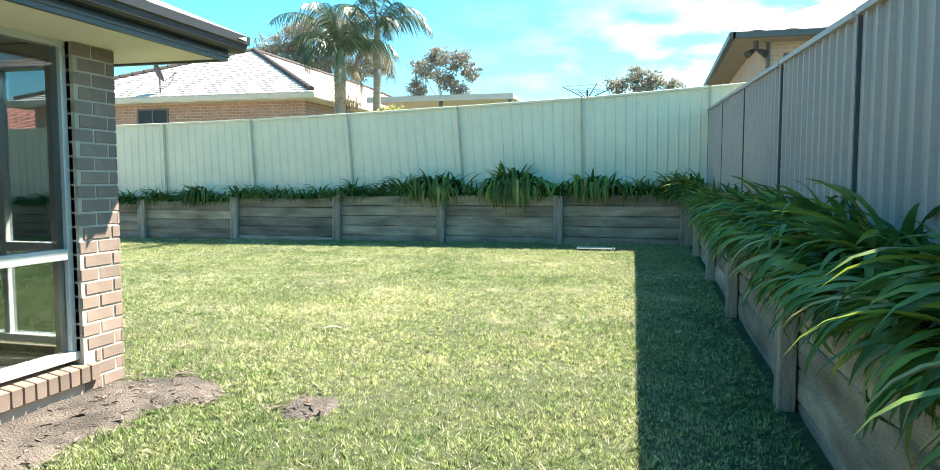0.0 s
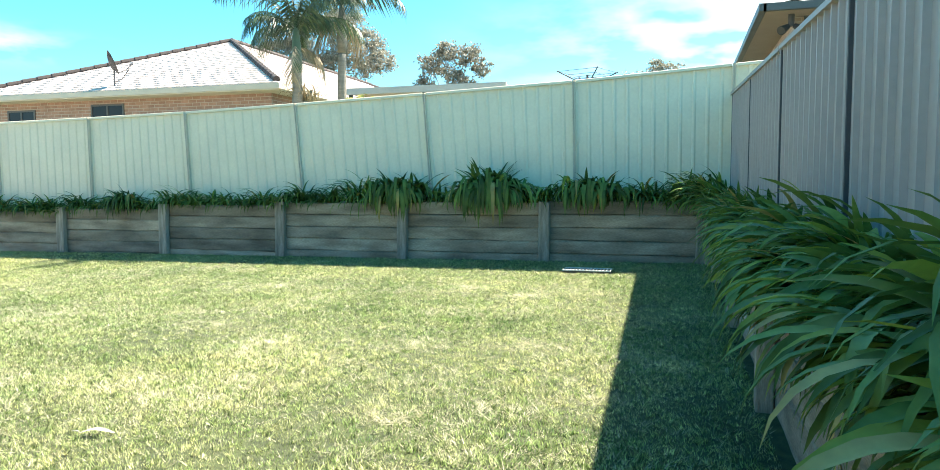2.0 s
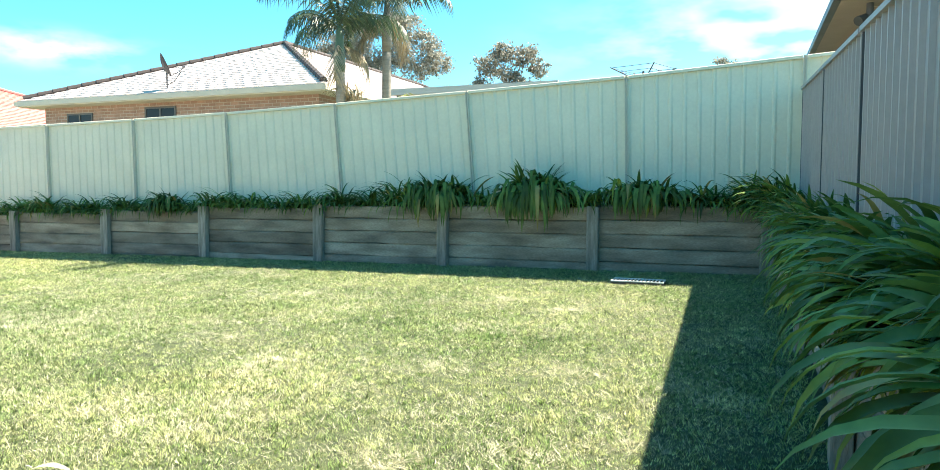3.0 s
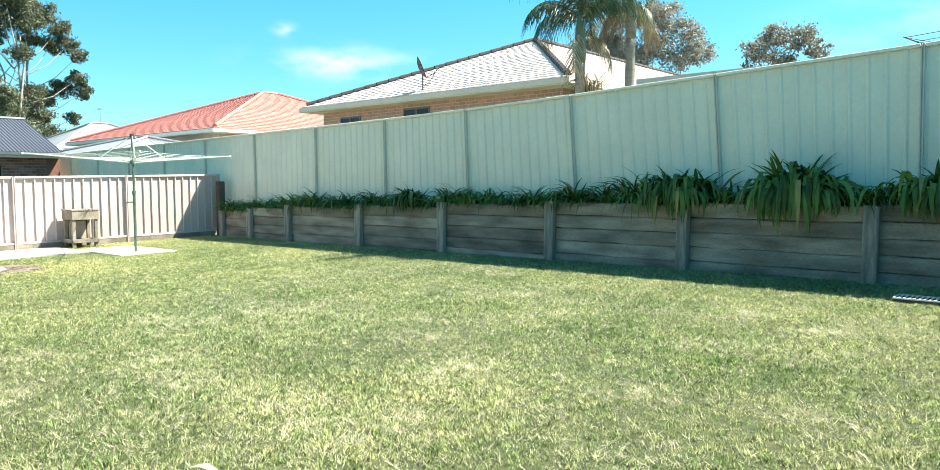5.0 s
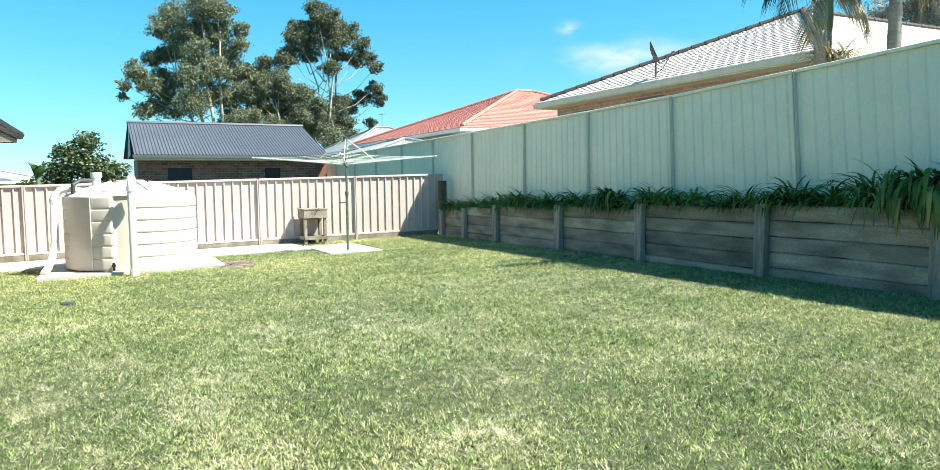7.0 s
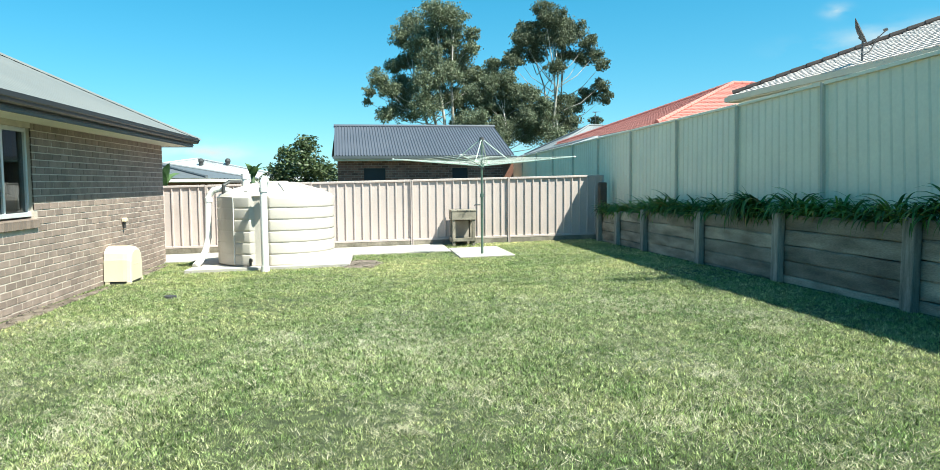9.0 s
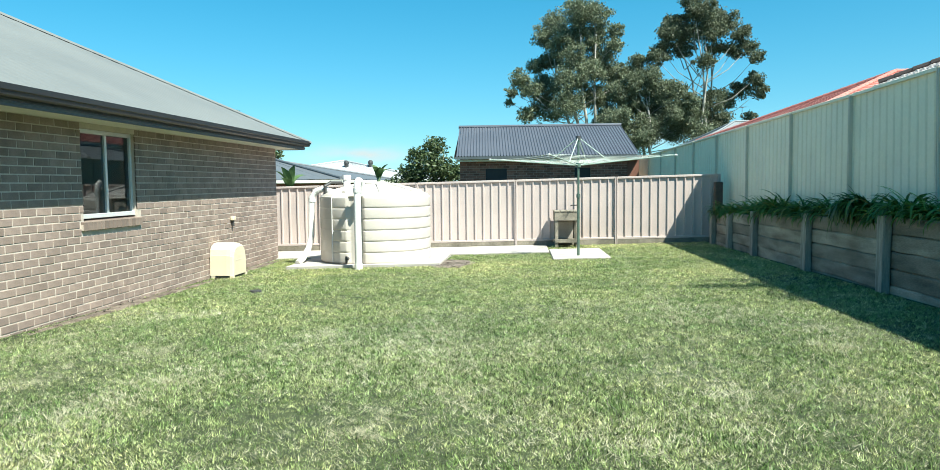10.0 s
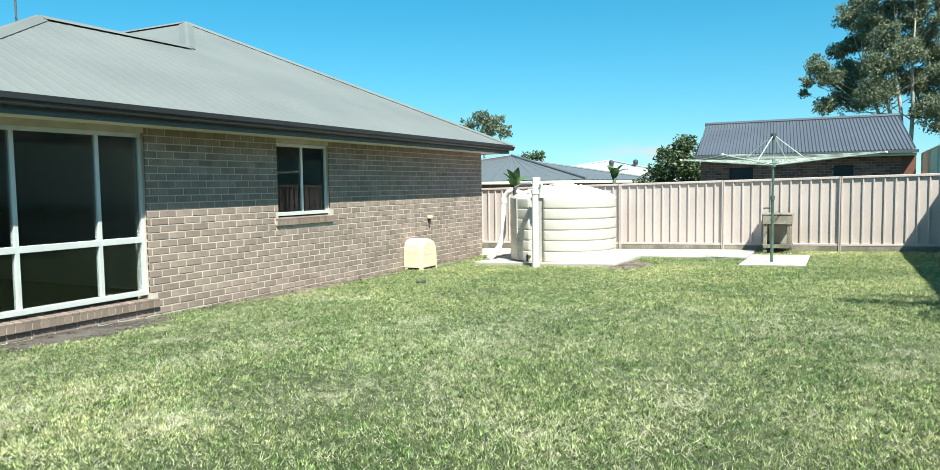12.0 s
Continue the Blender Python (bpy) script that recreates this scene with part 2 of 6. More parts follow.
M_TIMBERPANEL = material("red_timber_panel", (0.20, 0.085, 0.055), 0.7, vary=0.2, scale=4, fine=40, bump=0.2)
M_FARROOF = material("far_grey_roof", (0.24, 0.25, 0.255), 0.5, vary=0.06)
M_DARKROOF = material("far_charcoal_roof", (0.13, 0.14, 0.15), 0.5, vary=0.06)


# ---- building helpers ----
def ground_z(x, y):
    """The lawn's gentle fall, level beyond the yard."""
    x, y = max(-18.0, min(1.0, x)), max(-6.0, min(14.0, y))
    return 0.11 + 0.021 * (y - 13.5) + 0.009 * (x + 2)


def empty(name, label, category, group="", kind="", at=(0, 0, 0)):
    ob = new(name)
    ob.empty_display_size = 0.1
    ob.location = at
    return tagged(ob, label, category, group, kind)


def mesh_of(name, bm, mat, smooth=False):
    me = bpy.data.meshes.new(name)
    bmesh.ops.recalc_face_normals(bm, faces=bm.faces)
    bm.to_mesh(me)
    bm.free()
    for m in mat if isinstance(mat, (list, tuple)) else [mat]:
        me.materials.append(m)
    if smooth:
        me.polygons.foreach_set("use_smooth", [len(p.vertices) <= 4 for p in me.polygons])
    return me


def part(name, bm, mat, parent=None, label="", smooth=False):
    """One mesh object under a thing or a part; its coordinates are the world's."""
    me = bm if isinstance(bm, bpy.types.Mesh) else mesh_of(name, bm, mat, smooth)
    ob = new(name, me)
    if parent is not None:
        ob.parent = parent
        p = parent
        off = Vector((0, 0, 0))
        while p is not None:
            off += Vector(p.location)
            p = p.parent
        ob.location = -off
    if label:
        ob["label"] = label
    return ob


def box(bm, x0, x1, y0, y1, z0, z1, bevel=0.0, m=None):
    r = bmesh.ops.create_cube(bm, size=1.0)["verts"]
    for v in r:
        v.co = Vector((x0 + (v.co.x + 0.5) * (x1 - x0), y0 + (v.co.y + 0.5) * (y1 - y0), z0 + (v.co.z + 0.5) * (z1 - z0)))
    if bevel:
        edges = list({e for v in r for e in v.link_edges})
        out = bmesh.ops.bevel(bm, geom=edges, offset=bevel, segments=1, affect="EDGES")
        r = list({v for f in out["faces"] for v in f.verts} | {v for v in r if v.is_valid})
    if m is not None:
        bmesh.ops.transform(bm, matrix=m, verts=r)
    return r


def tube(bm, p0, p1, r0, r1=None, seg=10):
    p0, p1 = Vector(p0), Vector(p1)
    d = p1 - p0
    m = Matrix.Translation((p0 + p1) / 2) @ d.to_track_quat("Z", "Y").to_matrix().to_4x4()
    bmesh.ops.create_cone(bm, cap_ends=True, segments=seg, radius1=r0, radius2=r0 if r1 is None else r1, depth=d.length, matrix=m)


def path_tube(bm, pts, radii, seg=8):
    """A bent tube through the points."""
    rings = []
    pts = [Vector(p) for p in pts]
    if not isinstance(radii, (list, tuple)):
        pts = [pts[0], pts[0] + (pts[1] - pts[0]).normalized() * 0.006, *pts[1:-1], pts[-1] + (pts[-2] - pts[-1]).normalized() * 0.006, pts[-1]]
    q, last = None, None
    for i, p in enumerate(pts):
        d = (pts[min(i + 1, len(pts) - 1)] - pts[max(i - 1, 0)]).normalized()
        q = d.to_track_quat("Z", "Y") if q is None else last.rotation_difference(d) @ q
        last = d
        r = radii[i] if isinstance(radii, (list, tuple)) else radii
        rings.append([bm.verts.new(p + q @ Vector((r * math.cos(a), r * math.sin(a), 0))) for a in [2 * math.pi * k / seg for k in range(seg)]])
    for a, b in zip(rings, rings[1:]):
        for k in range(seg):
            bm.faces.new((a[k], a[(k + 1) % seg], b[(k + 1) % seg], b[k]))
    bm.faces.new(rings[0][::-1])
    bm.faces.new(rings[-1])


def poly(bm, pts):
    return bm.faces.new([bm.verts.new(p) for p in pts])


def slab_poly(bm, pts, thick):
    """A flat outline with thickness downwards."""
    top = [bm.verts.new(p) for p in pts]
    low = [bm.verts.new(Vector(p) - Vector((0, 0, thick))) for p in pts]
    bm.faces.new(top)
    bm.faces.new(low[::-1])
    n = len(pts)
    for i in range(n):
        bm.faces.new((top[i], low[i], low[(i + 1) % n], top[(i + 1) % n]))


def wall_with_holes(bm, axis, at, thick, a0, a1, z0, z1, holes):
    """An upright wall along x ('x') or y ('y'), its outer face at 'at', cut by holes (a0, a1, z0, z1)."""
    us = sorted({a0, a1, *[h[0] for h in holes], *[h[1] for h in holes]})
    for u0, u1 in zip(us, us[1:]):
        cuts = sorted((h[2], h[3]) for h in holes if h[0] <= u0 and h[1] >= u1)
        z = z0
        for c0, c1 in cuts + [(z1, z1)]:
            if c0 - z > 1e-4:
                if axis == "x":
                    box(bm, u0, u1, min(at, at + thick), max(at, at + thick), z, c0)
                else:
                    box(bm, min(at, at + thick), max(at, at + thick), u0, u1, z, c0)
            z = c1
    bmesh.ops.remove_doubles(bm, verts=bm.verts, dist=1e-4)


def new_bm():
    return bmesh.new()


# ---- ground ----
bm = new_bm()
xs = [-400, -120, -60, -30] + [-18.0 + 0.5 * i for i in range(39)] + [4, 20, 60, 150, 400]
ys = [-400, -120, -40, -15] + [-6.0 + 0.5 * i for i in range(41)] + [20, 40, 80, 200, 500]
grid = [[bm.verts.new((x, y, ground_z(x, y) + (0.012 * noise.noise((x * 0.8, y * 0.8, 0)) if -18 < x < 1 and -6 < y < 14 else 0))) for y in ys] for x in xs]
for i in range(len(xs) - 1):
    for j in range(len(ys) - 1):
        bm.faces.new((grid[i][j], grid[i + 1][j], grid[i + 1][j + 1], grid[i][j + 1]))
ground = tagged(part("ground", bm, M_SOIL, smooth=True), "mown green lawn ground reaching past the fences", "ground", kind="structure")


# ---- fences ----
def rib_profile(n_ribs, width, deep=0.032):
    """Trapezoid ribs: (distance along, depth) for one bay."""
    pitch = width / n_ribs
    flat = 0.80 if deep > 0.03 else 0.68
    pts = []
    for i in range(n_ribs):
        u = i * pitch
        pts += [(u, 0.0), (u + pitch * flat, 0.0), (u + pitch * (flat + 0.04 if deep > 0.03 else flat + 0.12), deep), (u + pitch * (0.965 if deep > 0.03 else 0.93), deep)]
    pts.append((width, 0.0))
    return pts


def fence(name, label, nodes, mat, ribs, out, post_mat=None, plinth=None, post_w=0.055, deep=0.032, proud=0.047):
    """nodes: (x, y, z bottom, z top, shift of the foot along the fence). out: the way the face looks."""
    root = empty(name, label, "fence", at=(nodes[0][0], nodes[0][1], 0))
    out = Vector(out)
    post_mat = post_mat or mat
    for i, (x, y, zb, zt, s) in enumerate(nodes):
        a = Vector((nodes[min(i + 1, len(nodes) - 1)][0] - nodes[max(i - 1, 0)][0], nodes[min(i + 1, len(nodes) - 1)][1] - nodes[max(i - 1, 0)][1], 0)).normalized()
        bm = new_bm()
        w, d = post_w / 2, 0.035
        lowp, top = Vector((x, y, zb - 0.25)) + a * s, Vector((x, y, zt - 0.004))
        quads = []
        for p in (lowp, top):
            quads.append([bm.verts.new(p + a * sx * w + out * sy) for sx, sy in ((-1, -d), (1, -d), (1, proud), (0.35, proud), (0.3, proud - 0.02), (-0.3, proud - 0.02), (-0.35, proud), (-1, proud))])
        n = len(quads[0])
        for k in range(n):
            bm.faces.new((quads[0][k], quads[0][(k + 1) % n], quads[1][(k + 1) % n], quads[1][k]))
        bm.faces.new(quads[1])
        bm.faces.new(quads[0][::-1])
        part("post", bm, post_mat, root)
    for (x0, y0, b0, t0, s0), (x1, y1, b1, t1, s1) in zip(nodes, nodes[1:]):
        p0, p1 = Vector((x0, y0, 0)), Vector((x1, y1, 0))
        a = (p1 - p0).normalized()
        length = (p1 - p0).length
        bm = new_bm()
        rows = []
        for u, dep in rib_profile(ribs, length, deep):
            f = u / length
            sh = s0 + (s1 - s0) * f
            zb, zt = b0 + (b1 - b0) * f, t0 + (t1 - t0) * f - 0.03
            base = p0 + a * u + out * (dep - 0.016)
            rows.append((bm.verts.new(base + a * sh + Vector((0, 0, zb))), bm.verts.new(base + Vector((0, 0, zt)))))
        for q, r in zip(rows, rows[1:]):
            bm.faces.new((q[0], r[0], r[1], q[1]))
        part("panel", bm, mat, root)
        for nm, za, zc in (("top_rail", (t0 - 0.045, t1 - 0.045), (t0, t1)), ("bottom_rail", (b0, b1), (b0 + 0.045, b1 + 0.045))):
            bm = new_bm()
            vs = []
            for p, lo, hi, sh in ((p0 + a * 0.03, za[0], zc[0], s0 if nm == "bottom_rail" else 0), (p1 - a * 0.03, za[1], zc[1], s1 if nm == "bottom_rail" else 0)):
                vs.append([bm.verts.new(p + a * sh + out * o + Vector((0, 0, z))) for o, z in ((-0.03, lo), (0.03, lo), (0.03, hi - 0.006), (0.02, hi), (-0.02, hi), (-0.03, hi - 0.006))])
            for k in range(6):
                bm.faces.new((vs[0][k], vs[0][(k + 1) % 6], vs[1][(k + 1) % 6], vs[1][k]))
            bm.faces.new(vs[0][::-1])
            bm.faces.new(vs[1])
            part(nm, bm, mat, root)
        if plinth:
            bm = new_bm()
            vs = []
            for p, zz in ((p0, b0), (p1, b1)):
                vs.append([bm.verts.new(p + out * o + Vector((0, 0, z))) for o, z in ((-0.02, zz - 0.16), (0.025, zz - 0.16), (0.025, zz - 0.004), (-0.02, zz - 0.004))])
            for k in range(4):
                bm.faces.new((vs[0][k], vs[0][(k + 1) % 4], vs[1][(k + 1) % 4], vs[1][k]))
            part("plinth_board", bm, plinth, root, "weathered timber plinth board")
    return root


BACK_TOP = [(2.97, 3.20), (0.62, 3.05), (-1.73, 2.905), (-4.21, 2.805), (-6.6, 2.715), (-8.87, 2.645), (-11.06, 2.60), (-13.35, 2.567), (-15.82, 2.535), (-18.2, 2.505), (-20.55, 2.47), (-22.9, 2.44), (-25.25, 2.41), (-27.6, 2.38), (-29.95, 2.35)]
LEANS = [0, 0, 0.04, 0.16, 0.16, 0.1, 0.03, 0.02, 0.02, 0, 0, 0, 0, 0, 0]
fence("back_fence", "pale sage ribbed steel fence above the retaining wall", [(x, 14.0, min(z - 1.86, 0.9), z, -s) for (x, z), s in zip(BACK_TOP, LEANS)], M_SAGE, 12, (0, -1, 0), deep=0.014, post_w=0.042, post_mat=material("sage_post", (0.63, 0.56, 0.45), 0.5, vary=0.05))
fence("side_fence", "grey ribbed steel fence behind the leafy bed", [(0.60 + (13.9 - y) * 0.0205, y, 2.62 - 0.037 * (13.9 - y) - 1.8, 2.62 - 0.037 * (13.9 - y), 0) for y in [13.9 - 2.35 * i for i in range(9)]], M_GREYFENCE, 12, (-1, 0, 0), post_w=0.022, deep=0.028, proud=0.006, post_mat=material("dark_grey_post", (0.07, 0.07, 0.08), 0.5, vary=0.06))
fence("low_fence", "cream ribbed steel fence with timber plinth behind concrete path", [(-17.27, y, 0.09 - 0.016 * (13.8 - y), 1.545 - 0.019 * (13.8 - y), 0) for y in [13.8 - 2.33 * i for i in range(8)]], M_CREAMFENCE, 12, (1, 0, 0), plinth=M_OLDWOOD)


# ---- retaining walls ----
def sleeper(x0, x1, z0, z1, rng, thick=0.075):
    """A rough-sawn board from x0 to x1, with worn edges and a slight bow."""
    bm = new_bm()
    n = 9
    rings = []
    for i in range(n):
        x = x0 + (x1 - x0) * i / (n - 1)
        e = [rng.uniform(-0.006, 0.006) for _ in range(8)]
        c = 0.011
        rings.append([bm.verts.new((x, yy + d, zz + d)) for (yy, zz), d in zip(((0, z0 + c), (c, z0), (thick, z0), (thick, z1), (c * 1.4, z1), (0, z1 - c * 1.4)), e)])
    for a, b in zip(rings, rings[1:]):
        for k in range(6):
            bm.faces.new((a[k], a[(k + 1) % 6], b[(k + 1) % 6], b[k]))
    bm.faces.new(rings[0][::-1])
    bm.faces.new(rings[-1])
    return bm


def wall_post(w, z0, z1, rng, d=0.1):
    bm = new_bm()
    box(bm, -w / 2, w / 2, -d, 0, z0, z1, bevel=0.012)
    for v in bm.verts:
        v.co += Vector((rng.uniform(-0.006, 0.006), rng.uniform(-0.006, 0.006), rng.uniform(-0.01, 0.01)))
    return bm


def retaining_wall(name, label, m, posts, tops, base, rng, post_tops=None):
    """Boards along local x behind posts at the places given; tops: one height per bay; base: the lawn at a place."""
    root = empty(name, label, "retaining wall")
    root.matrix_world = m
    for i, u in enumerate(posts):
        t = max(tops[max(i - 1, 0)], tops[min(i, len(tops) - 1)])
        ob = part("post", wall_post(0.17, base(u) - 0.3, t + rng.uniform(-0.02, 0.03), rng), M_POSTWOOD)
        ob.parent, ob.location = root, (u, -0.003, 0)
        ob.rotation_euler = (0, rng.uniform(-0.015, 0.015), 0)
    for i, (u0, u1) in enumerate(zip(posts, posts[1:])):
        z1 = tops[i]
        while z1 > base(u0) - 0.02:
            j = rng.uniform(-0.008, 0.008)
            ob = part("sleeper", sleeper(u0 + 0.004, u1 - 0.004, z1 - 0.194, z1, rng), M_SLEEPER)
            ob.parent, ob.location = root, (0, j + 0.004, 0)
            z1 -= 0.2
    return root


rng = random.Random(4)
NORTH_POSTS = [-16.6, -15.35, -13.78, -11.34, -9.03, -6.66, -4.43, -2.1, 0.2]
NORTH_TOPS = [0.64, 0.73, 0.79, 0.86, 0.94, 0.99, 1.01, 1.03]
retaining_wall("retaining_wall", "weathered grey timber sleeper wall along the back bed", Matrix.Translation((0, 13.56, 0)), NORTH_POSTS, NORTH_TOPS, lambda u: ground_z(u, 13.5), rng)
SIDE_A = math.atan(0.0145)
SIDE_M = Matrix.Translation((0.35, 13.55, 0)) @ Matrix.Rotation(-math.pi / 2 + SIDE_A, 4, "Z")
retaining_wall("retaining_wall", "weathered grey timber sleeper wall along the leafy side bed", SIDE_M, [0.08, 1.7, 4.25, 6.52, 9.2, 11.75, 14.35, 16.9], [0.88, 0.86, 0.84, 0.82, 0.8, 0.78, 0.76], lambda u: ground_z(0.3, 13.55 - u), rng)
bm = new_bm()
for i, (x0, x1) in enumerate(zip(NORTH_POSTS, NORTH_POSTS[1:])):
    t = NORTH_TOPS[i] - 0.05
    box(bm, x0, x1, 13.645, 14.02, -0.3, t)
tagged(part("garden_bed_north", bm, M_DIRT), "dark soil of the raised back bed", "garden bed", kind="structure")
bm = new_bm()
for y0, y1, z in ((-5, 4, 0.73), (4, 9, 0.77), (9, 13.6, 0.80)):
    xa, xb = 0.445 + (13.55 - y0) * 0.0145, 0.445 + (13.55 - y1) * 0.0145
    slab_poly(bm, [(xa, y0, z), (xa + 0.62, y0, z), (xb + 0.45, y1, z), (xb, y1, z)], 1.0)
tagged(part("garden_bed_side", bm, M_DIRT), "dark soil of the raised side bed", "garden bed", kind="structure")

# ---- house ----
HN, HE, HW, HS = 4.05, -3.91, -15.42, -9.0
SOFFIT = 2.16
BIG = (-6.30, -4.20, 0.15, 2.09)
SMALL = (-9.80, -8.58, 1.0, 2.09)
EAST = (0.9, 3.69, 0.12, 2.17)
house = empty("house", "single-storey taupe brick house with grey-green steel roof", "house", at=(-9.7, -2.5, -0.2))
MORTAR_IN = 0.005
bm = new_bm()
wall_with_holes(bm, "x", HN - MORTAR_IN, -0.22, HW + MORTAR_IN, HE - MORTAR_IN, -0.6, SOFFIT + 0.03, [(BIG[0], BIG[1], BIG[2] - 0.1, BIG[3]), (SMALL[0], SMALL[1], SMALL[2] - 0.1, SMALL[3])])
part("wall", bm, M_MORTAR, house, "brick wall with pale mortar joints")
bm = new_bm()
wall_with_holes(bm, "y", HE - MORTAR_IN, -0.22, HS, HN - MORTAR_IN - 0.221, -0.6, SOFFIT + 0.03, [(EAST[0], EAST[1], EAST[2] - 0.1, EAST[3])])
east_wall = part("wall", bm, M_MORTAR, house)
bm = new_bm()
box(bm, HW + MORTAR_IN, HW + 0.23, HS, HN - MORTAR_IN - 0.221, -0.6, SOFFIT + 0.03)
box(bm, HW + 0.231, HE - 0.233, HS, HS + 0.22, -0.6, SOFFIT + 0.03)
part("wall", bm, M_BRICK, house)

# inside of the rooms behind the glass
bm = new_bm()
box(bm, HW + 0.24, HE - 0.24, HS + 0.24, HN - 0.24, -0.1, 0.0)
part("room_floor", bm, M_INSIDEFLOOR, house)
bm = new_bm()
box(bm, HW + 0.24, HE - 0.24, HS + 0.24, HN - 0.24, 2.2, 2.25)
part("room_ceiling", bm, M_INSIDE, house)
bm = new_bm()
box(bm, HW + 0.24, HE - 0.24, -1.1, -1.0, 0.0, 2.2)
box(bm, -7.4, -7.3, -1.0, HN - 0.24, 0.0, 2.2)
box(bm, -11.0, -10.9, -1.0, HN - 0.24, 0.0, 2.2)
part("partition", bm, M_INSIDE, house)

# roof sheets: the ribs run up each slope
PITCH = 0.492
EAVE_N, EAVE_E, EAVE_W, EAVE_Z = 4.65, -3.28, -15.95, 2.31


def rib_sheet(bm, samples, normal, pitch=0.19, height=0.018):
    """samples: (foot, head) pairs along the eave; every fourth is a rib."""
    rows = []
    for i, (lo, hi) in enumerate(samples):
        o = Vector(normal) * (height if i % 4 == 3 else 0)
        rows.append((bm.verts.new(Vector(lo) + o), bm.verts.new(Vector(hi) + o)))
    for a, b in zip(rows, rows[1:]):
        if (a[0].co - a[1].co).length > 0.02 or (b[0].co - b[1].co).length > 0.02:
            bm.faces.new((a[0], b[0], b[1], a[1]))


def north_head(x):
    """How far back the north slope runs above the eave at x."""
    d = min((x - EAVE_W) * 4.97 / 5.03, (EAVE_E - x) * 3.03 / (EAVE_E + 6.65), 3.03 if x > -9.2 else 9)
    if -10.92 < x <= -9.2:
        d = 3.03 + (-9.2 - x) * (4.97 - 3.03) / 1.72
    return max(0.001, min(d, 4.97))


n = int((EAVE_E - EAVE_W) / 0.0475)
bm = new_bm()
sm = []
for i in range(n + 1):
    x = EAVE_W + (EAVE_E - EAVE_W) * i / n
    d = north_head(x)
    sm.append(((x, EAVE_N, EAVE_Z), (x, EAVE_N - d, EAVE_Z + PITCH * d)))
rib_sheet(bm, sm, (0, 0.43, 0.9), height=0.004)
part("roof", bm, M_ROOFGREY, house)
bm = new_bm()
A, R1, R2 = Vector((-10.92, -0.32, 4.757)), Vector((-6.65, 1.62, 3.80)), Vector((-9.2, 1.62, 3.80))
poly(bm, [(EAVE_E, EAVE_N, EAVE_Z), R1, (EAVE_E, -1.41, EAVE_Z)])
poly(bm, [R1, R2, (-6.2, -1.41, EAVE_Z), (EAVE_E, -1.41, EAVE_Z)])
poly(bm, [R2, A, (A.x, -8.0, A.z), (-5.95, -9.6, EAVE_Z), (-6.2, -1.41, EAVE_Z)])
poly(bm, [A, (EAVE_W, EAVE_N, EAVE_Z), (EAVE_W, -9.6, EAVE_Z), (A.x, -8.0, A.z)])
poly(bm, [(A.x, -8.0, A.z), (EAVE_W, -9.6, EAVE_Z), (-5.95, -9.6, EAVE_Z)])
part("roof", bm, M_ROOFGREY, house)
for a, b in ((A, Vector((EAVE_W, EAVE_N, EAVE_Z))), (R1, R2), (R1, Vector((EAVE_E, EAVE_N, EAVE_Z))), (R2, A), (A, Vector((A.x, -8.0, A.z)))):
    bm = new_bm()
    d = (b - a).normalized()
    side = d.cross(Vector((0, 0, 1))).normalized()
    up = side.cross(d)
    vs = [[bm.verts.new(p + side * s + up * h) for s, h in ((-0.13, -0.03), (-0.03, 0.03), (0.03, 0.03), (0.13, -0.03))] for p in (a, b)]
    for k in range(3):
        bm.faces.new((vs[0][k], vs[0][k + 1], vs[1][k + 1], vs[1][k]))
    part("ridge_cap", bm, M_ROOFGREY, house)
# gutter and fascia: a moulded section run along the eaves
GUT = ((0.0, 2.217), (0.075, 2.217), (0.095, 2.232), (0.10, 2.267), (0.115, 2.277), (0.118, 2.332), (0.105, 2.335), (0.095, 2.292), (0.088, 2.242), (0.0, 2.227))


def run_section(bm, section, line):
    """Sweep an (outward, height) section along corners given with their outward offsets."""
    rings = [[bm.verts.new((x + ox * o, y + oy * o, z)) for o, z in section] for x, y, ox, oy in line]
    n = len(section)
    for a, b in zip(rings, rings[1:]):
        for k in range(n):
            bm.faces.new((a[k], a[(k + 1) % n], b[(k + 1) % n], b[k]))
    bm.faces.new(rings[0][::-1])
    bm.faces.new(rings[-1])


EAVES = [(-3.36, HS, 1, 0), (-3.36, 4.55, 1, 1), (-15.86, 4.55, -1, 1), (-15.86, HS, -1, 0)]
bm = new_bm()
run_section(bm, GUT, EAVES)
part("gutter", bm, M_GUTTER, house, "charcoal quad gutter")
bm = new_bm()
run_section(bm, ((-0.03, 2.145), (0.002, 2.145), (0.002, 2.17), (0.012, 2.175), (0.012, 2.19), (0.002, 2.195), (0.002, 2.215), (-0.03, 2.215)), EAVES)
part("fascia", bm, M_FASCIA, house, "slate grey fascia board")
bm = new_bm()
for x0, x1, y0, y1 in ((-15.83, -3.39, HN - 0.1, 4.52), (HE - 0.1, -3.39, HS, HN - 0.1), (-15.83, HW + 0.1, HS, HN - 0.1)):
    box(bm, x0, x1, y0, y1, SOFFIT, SOFFIT + 0.012)
part("soffit", bm, M_SOFFIT, house, "cream eaves lining")


